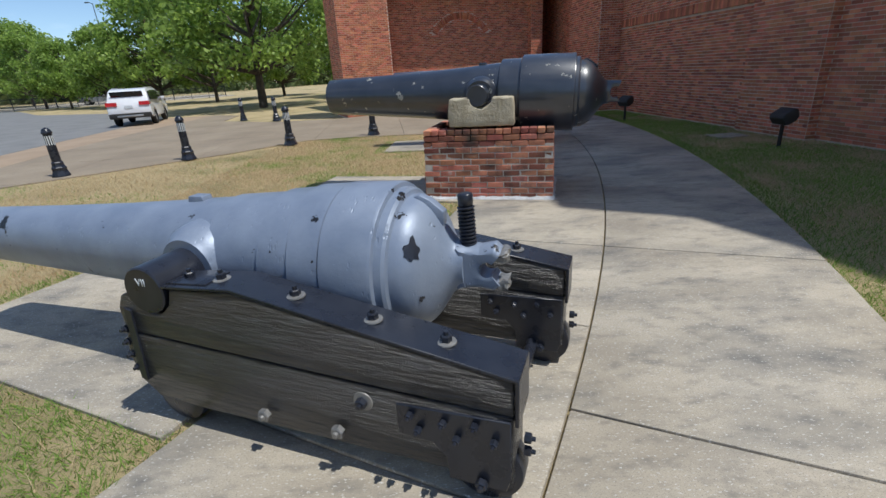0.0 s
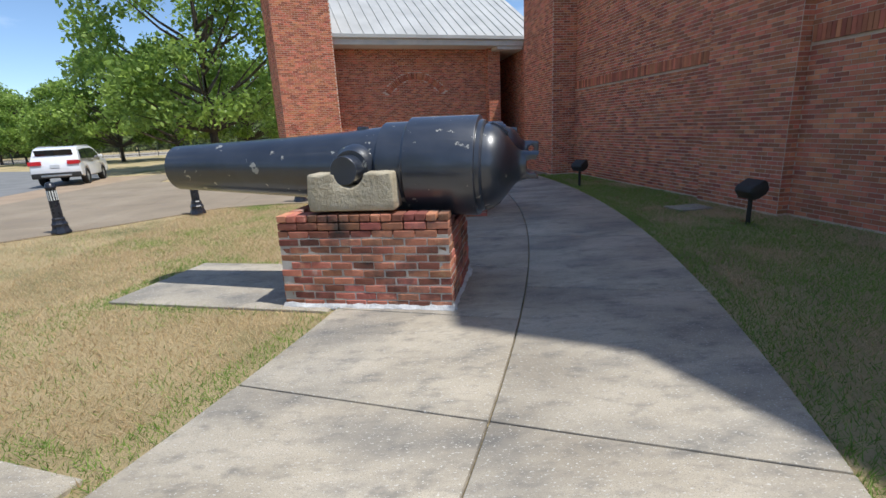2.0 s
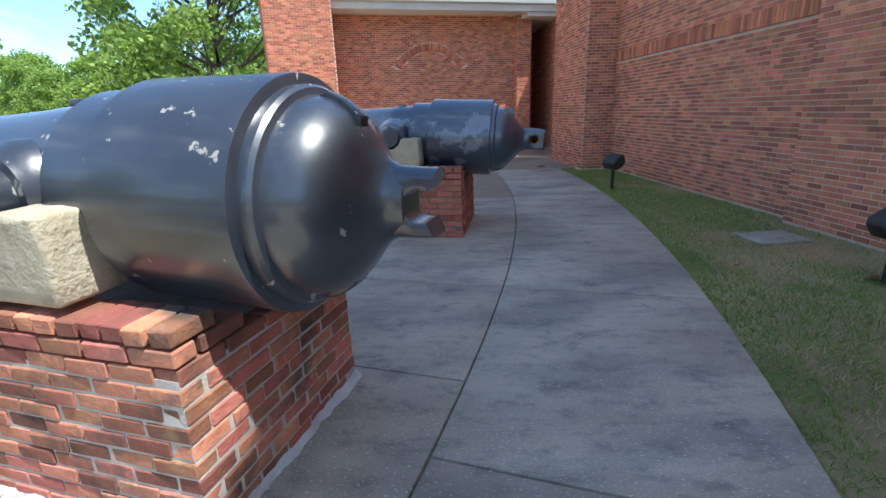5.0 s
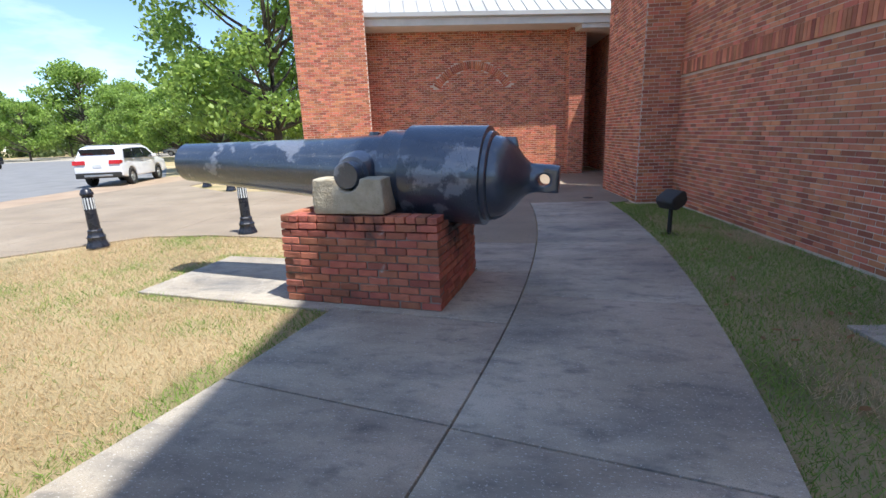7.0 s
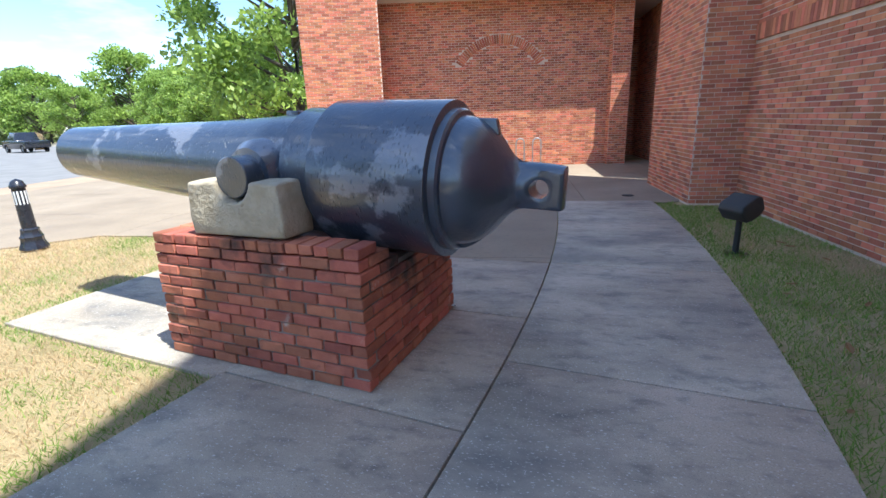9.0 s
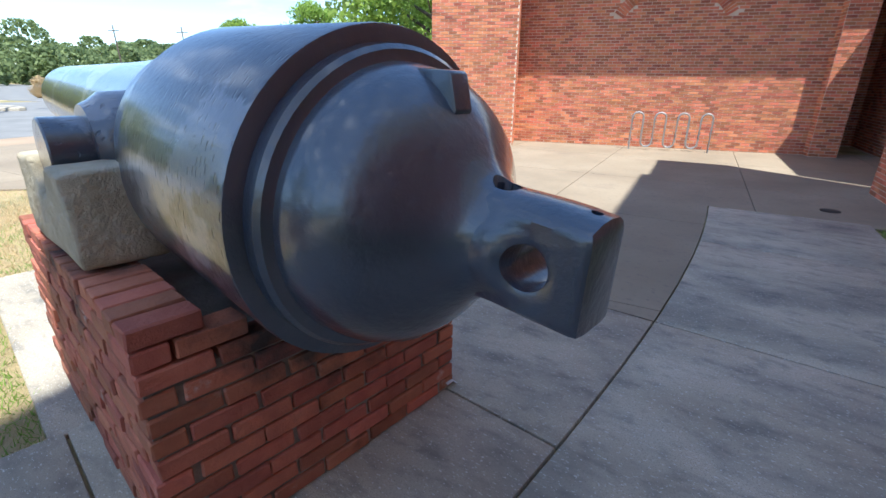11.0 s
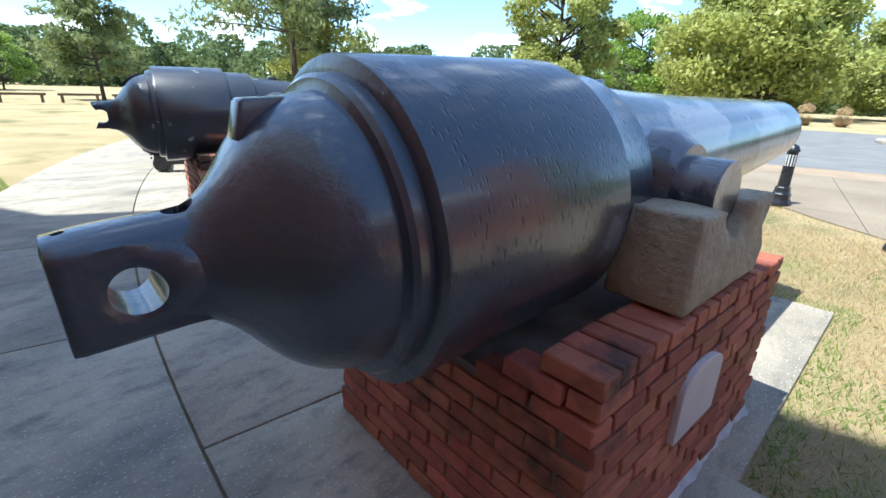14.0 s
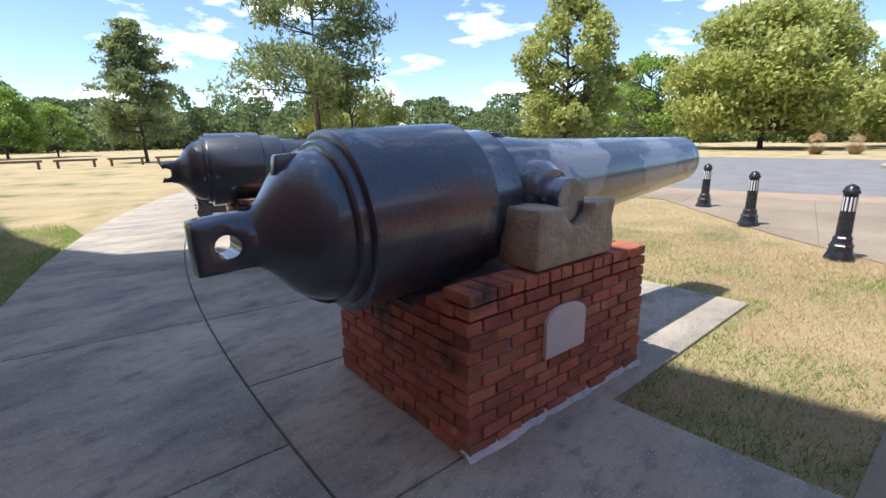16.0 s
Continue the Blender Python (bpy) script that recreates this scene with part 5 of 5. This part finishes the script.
for i in range(26):
    y = random.uniform(6.5, 15.0)
    x = random.uniform(arc(RAD + 1.8, y)[0], 6.0 - (y - 14.5) * math.tan(WA) - 0.25)
    fallen_leaf(pose(x, y, 0.008, random.uniform(-15, 15), random.uniform(-15, 15), random.uniform(0, 360)), random.uniform(0.03, 0.06))

# ---- vehicles ----


def car(name, m, label, paint, length=4.55, width=1.75, height=1.68, truck=False):
    """A car along +x with its wheels on z = 0."""
    t = thing(name, m, label, "car")
    L, W, H = length / 2, width / 2, height
    if truck:
        side = [(-L, 0.45), (-L, 1.02), (-0.55, 1.05), (-0.5, H - 0.02), (0.75, H), (1.25, 1.12), (L - 0.1, 1.02), (L, 0.8), (L, 0.42)]
    else:
        side = [(-L, 0.42), (-L - 0.02, 0.75), (-L + 0.08, 1.05), (-L + 0.42, H - 0.08), (-L + 0.75, H), (0.35, H - 0.02), (0.7, H - 0.12), (1.3, 1.08), (L - 0.12, 0.92), (L, 0.7), (L, 0.40)]
    wheels = (-L + 0.92, L - 0.9)
    under = []
    for wx in (wheels[1], wheels[0]):
        under += [(wx + 0.40 * math.cos(a), 0.34 + 0.40 * math.sin(a)) for a in (math.pi * k / 10 for k in range(11))]
    outline = side + [(x, max(z, 0.26)) for x, z in under]
    bm = bmesh.new()
    prism(bm, outline, -W, W)
    for v in bm.verts:
        if v.co.z > 1.02:
            v.co.y *= 1 - 0.16 * (v.co.z - 1.02) / 0.6
    softened(bm, 0.05, 3, 30)
    body = part("body", bm, M[paint], t)
    gy = 0.008
    if truck:
        panes = [[(-0.42, 1.12), (-0.38, H - 0.12), (0.15, H - 0.1), (0.15, 1.12)], [(0.22, 1.12), (0.22, H - 0.1), (0.68, H - 0.12), (1.05, 1.12)]]
    else:
        panes = [[(-L + 0.42, 1.1), (-L + 0.62, H - 0.16), (-0.95, H - 0.12), (-0.95, 1.08)], [(-0.88, 1.08), (-0.88, H - 0.12), (-0.05, H - 0.12), (-0.05, 1.06)], [(0.02, 1.06), (0.02, H - 0.12), (0.45, H - 0.17), (1.05, 1.06)]]
    for s in (-1, 1):
        for o in panes:
            bm = prism(bmesh.new(), o, s * W - 0.03, s * W + gy)
            for v in bm.verts:
                v.co.y *= 1 - 0.16 * max(0, v.co.z - 1.02) / 0.6
            part("window", bm, M["glass"], body, smooth=False)
        for wx in wheels:
            q = Matrix.Translation((wx, s * (W - 0.11), 0.335)) @ Matrix.Rotation(radians(-90 * s), 4, "X")
            w = part("wheel", turned(bmesh.new(), [(-0.1, 0.2), (-0.11, 0.31), (-0.08, 0.335), (0.08, 0.335), (0.11, 0.31), (0.1, 0.21), (0.09, 0.2)], 28, q), M["rubber"], t)
            part("rim", turned(bmesh.new(), [(0.06, 0.21), (0.075, 0.2), (0.05, 0.06), (0.08, 0.05), (0.08, 0.0)], 20, q), M["steel"], w)
        if not truck:
            lamp_bm = prism(bmesh.new(), [(-L - 0.035, 0.90), (-L - 0.0, 1.06), (-L + 0.26, 1.02), (-L + 0.22, 0.93)], s * W - (0.42 if s > 0 else -0.015), s * W + (0.015 if s > 0 else 0.42))
            part("tail_lamp", lamp_bm, M["red"], body, "red tail lamp")
    if not truck:
        q = Matrix.Translation((-L + 0.235, 0, 1.30)) @ Matrix.Rotation(radians(-28), 4, "Y")
        part("rear_window", boxed(-0.02, 0.02, -W * 0.74, W * 0.74, -0.22, 0.22, 0.01, q), M["glass"], body)
        part("bumper", softened(boxed(-L - 0.05, -L + 0.2, -W + 0.02, W - 0.02, 0.36, 0.58), 0.03), M["dark"], body, "dark lower bumper")
        part("skid_plate", softened(boxed(-L - 0.065, -L, -W * 0.6, W * 0.6, 0.42, 0.50), 0.015), M["steel"], body)
        part("number_plate", boxed(-L - 0.035, -L - 0.02, -0.16, 0.16, 0.78, 0.90), M["lens"], body, smooth=False)
        for s in (-1, 1):
            part("roof_rail", softened(boxed(-1.4, 0.4, s * W * 0.74 - 0.02, s * W * 0.74 + 0.02, H - 0.01, H + 0.04), 0.01), M["steel"], body)
            part("mirror", softened(boxed(0.75, 0.92, s * (W + 0.08) - 0.09, s * (W + 0.08) + 0.09, 1.04, 1.18), 0.03), M[paint], body)
    return t


M["navy"] = material("dark_blue_paint", [(0.3, (0.012, 0.014, 0.022)), (0.7, (0.02, 0.022, 0.03))], 3, rough=(0.15, 0.25), bump=0.0, coat=0.5)
M["silver"] = material("silver_paint", [(0.3, (0.3, 0.31, 0.33)), (0.7, (0.4, 0.41, 0.43))], 3, rough=(0.2, 0.3), metal=0.4, bump=0.0, coat=0.5)
car("suv", pose(-14.9, 23.6, -0.013, 0, 0, 111), "white sport utility car parked on the drive", "white", 4.4, 1.72, 1.62)
car("pickup_truck", pose(-52.0, 31.5, -0.013, 0, 0, 195), "dark pickup truck parked across the car park", "navy", 5.6, 1.9, 1.85, True)
car("pickup_truck", pose(-46.0, 39.0, -0.013, 0, 0, 165), "dark blue pickup truck parked in the car park", "navy", 5.5, 1.9, 1.8, True)
car("hatchback", pose(-44.0, 62.0, 0.0, 0, 0, 20), "silver car parked behind an iron fence", "silver", 4.2, 1.75, 1.5)

# ---- iron fence, poles, barrier rails, reeds ----
fence = thing("fence", pose(-50.0, 53.0, 0, 0, 0, 26), "black iron railing fence along a car park", "fence")
for i in range(13):
    part("post", boxed(i * 2.0 - 0.04, i * 2.0 + 0.04, -0.04, 0.04, -0.05, 1.35), M["iron"], fence, smooth=False)
for z in (0.18, 1.2):
    part("rail", boxed(0, 24, -0.02, 0.02, z, z + 0.05), M["iron"], fence, smooth=False)
bm = boxed(-0.012, 0.012, -0.012, 0.012, 0.1, 1.28)
me = bpy.data.meshes.new("baluster")
bm.to_mesh(me)
bm.free()
me.materials.append(M["iron"])
for i in range(160):
    b = new("baluster", me)
    b.parent, b.location = fence, (0.15 * (i + 0.5), 0, 0)
lot = part("car_park", slab(bmesh.new(), [(-75, 52), (-47, 55.5), (-28, 66), (-40, 84), (-90, 76)], -0.1, -0.01), M["concrete"])
tagged(lot, "pale concrete car park behind the fence", "car park", kind="structure")


def light_pole(m, h, label):
    t = thing("light_pole", m, label, "lamp post")
    part("pole", turned(bmesh.new(), [(-0.05, 0), (-0.05, 0.16), (0.25, 0.15), (0.3, 0.07), (h, 0.05), (h, 0)], 12), M["dark"], t)
    part("arm", tube([(0, 0, h - 0.1), (0.5, 0, h + 0.1), (1.0, 0, h + 0.15)], 0.035, 8), M["dark"], t)
    part("lamp_head", softened(boxed(0.8, 1.45, -0.16, 0.16, h + 0.1, h + 0.22), 0.03), M["dark"], t)
    return t


light_pole(pose(-24.0, 15.0, 0, 0, 0, 60), 8.5, "dark steel lamp post on a kerbed island")
light_pole(pose(-50.0, 75.0, 0, 0, 0, 160), 13.5, "grey lamp post above the trees")


def utility_pole(m):
    t = thing("utility_pole", m, "grey wooden utility pole with a cross arm", "utility pole", "utility poles by the road")
    part("pole", turned(bmesh.new(), [(-0.1, 0), (-0.1, 0.16), (10.5, 0.10), (10.5, 0)], 8), M["bark"], t)
    part("cross_arm", boxed(-1.1, 1.1, -0.06, 0.06, 9.5, 9.65), M["bark"], t, smooth=False)
    return t


up = utility_pole(pose(-82, 66, 0, 0, 3, 30))
for x, y in ((-90, 58), (-76, 74), (-98, 50)):
    copy_thing(up, pose(x, y, 0, 0, random.uniform(-4, 4), 30))

# island in the drive with reeds and a low plinth
isl = [(-27.5 + 4.5 * math.cos(a) - 4 * math.cos(a) ** 3, 14.2 + 2.6 * math.sin(a)) for a in (2 * math.pi * k / 28 for k in range(28))]
kerb = part("kerb_island", softened(slab(bmesh.new(), [(x * 1.0, y) for x, y in isl], -0.1, 0.13), 0.03), M["concrete"])
tagged(kerb, "kerbed concrete island in the drive", "island")
plinth = part("plinth", softened(prism(bmesh.new(), [(-0.5, 0), (-0.45, 0.35), (0.5, 0.12), (0.55, 0)], -0.35, 0.35), 0.02), M["steel"])
plinth.matrix_world = pose(-26.2, 13.2, 0.12, 0, 0, 200)
tagged(plinth, "low grey slanted metal plinth on an island", "plinth")


def reeds(m):
    t = thing("reed_clump", m, "tall tan ornamental grass clump with feathery plumes", "ornamental grass", "ornamental grasses")
    n = 1500
    a, lean = rng.uniform(0, 2 * math.pi, n), rng.uniform(0, 1, n)
    h = rng.uniform(0.5, 1.35, n) * (1.15 - 0.45 * lean)
    r0, r1 = 0.35 * np.sqrt(rng.uniform(0, 1, n)), 0.3 + lean * 0.75
    z = np.zeros(n)
    v = np.stack([np.stack([r0 * np.cos(a) - 0.012, r0 * np.sin(a), z], 1), np.stack([r0 * np.cos(a) + 0.012, r0 * np.sin(a), z], 1), np.stack([r1 * np.cos(a), r1 * np.sin(a), h], 1)], 1).reshape(-1, 3)
    me = bpy.data.meshes.new("foliage")
    me.from_pydata(v.tolist(), [], np.arange(3 * n).reshape(-1, 3).tolist())
    me.materials.append(DRY)
    new("foliage", me).parent = t
    k = 260
    a, rr = rng.uniform(0, 2 * math.pi, k), rng.uniform(0, 0.6, k)
    pos = np.stack([rr * np.cos(a), rr * np.sin(a), 1.5 - rr * 0.5 + rng.uniform(-0.25, 0.25, k)], 1)
    new("plume", leaf_mesh("plume", pos, 0.14, DRY, 2.0, 0.3)).parent = t
    return t


rd = reeds(pose(-44.5, 7.2, 0))
for x, y in ((-46, 9.5), (-31.0, 14.6), (-40.5, 25.0), (-48, 27), (-55, 34), (-43, 22), (-58, 40), (-52, 44)):
    copy_thing(rd, pose(x, y, 0, 0, 0, random.uniform(0, 360)) @ Matrix.Scale(random.uniform(0.8, 1.15), 4))

M["wood"] = material("weathered_wood", [(0.3, (0.12, 0.08, 0.05)), (0.7, (0.22, 0.16, 0.11))], 8, rough=(0.8, 0.95), bump=0.4, bump_scale=30)


def rail(m):
    t = thing("barrier_rail", m, "low brown wooden barrier rail on the lawn", "barrier", "barrier rails on the lawn")
    part("rail", softened(boxed(-1.2, 1.2, -0.07, 0.07, 0.42, 0.56), 0.01), M["wood"], t)
    for x in (-1.0, 1.0):
        part("post", softened(boxed(x - 0.07, x + 0.07, -0.06, 0.06, -0.05, 0.43), 0.01), M["wood"], t)
    return t


rl = rail(pose(1.6, -26.0, -0.03, 0, 0, 12))
for i in range(1, 6):
    copy_thing(rl, pose(1.6 + (i if i < 4 else -i + 3) * -2.9, -26.0 - 0.3 * i, -0.03, 0, 0, 8 + 3 * i))

# the bricks of the long wall nearest the walk, one by one
cell = {}
for c, a, b, z in wall_bricks:
    key = (round(a.length, 3), random.randrange(3))
    if key not in cell:
        bm = boxed(-a.length, a.length, -b.length, b.length, -z.length, z.length)
        bmesh.ops.bevel(bm, geom=list(bm.edges), offset=0.003, segments=1, affect="EDGES")
        me = bpy.data.meshes.new("brick")
        bm.to_mesh(me)
        bm.free()
        me.materials.append(M["wall_brick"])
        cell[key] = me
    ob = new("brick", cell[key])
    ob.parent = museum
    ob.matrix_world = Matrix.Translation(c) @ Matrix.Rotation(math.atan2(a.y, a.x), 4, "Z")
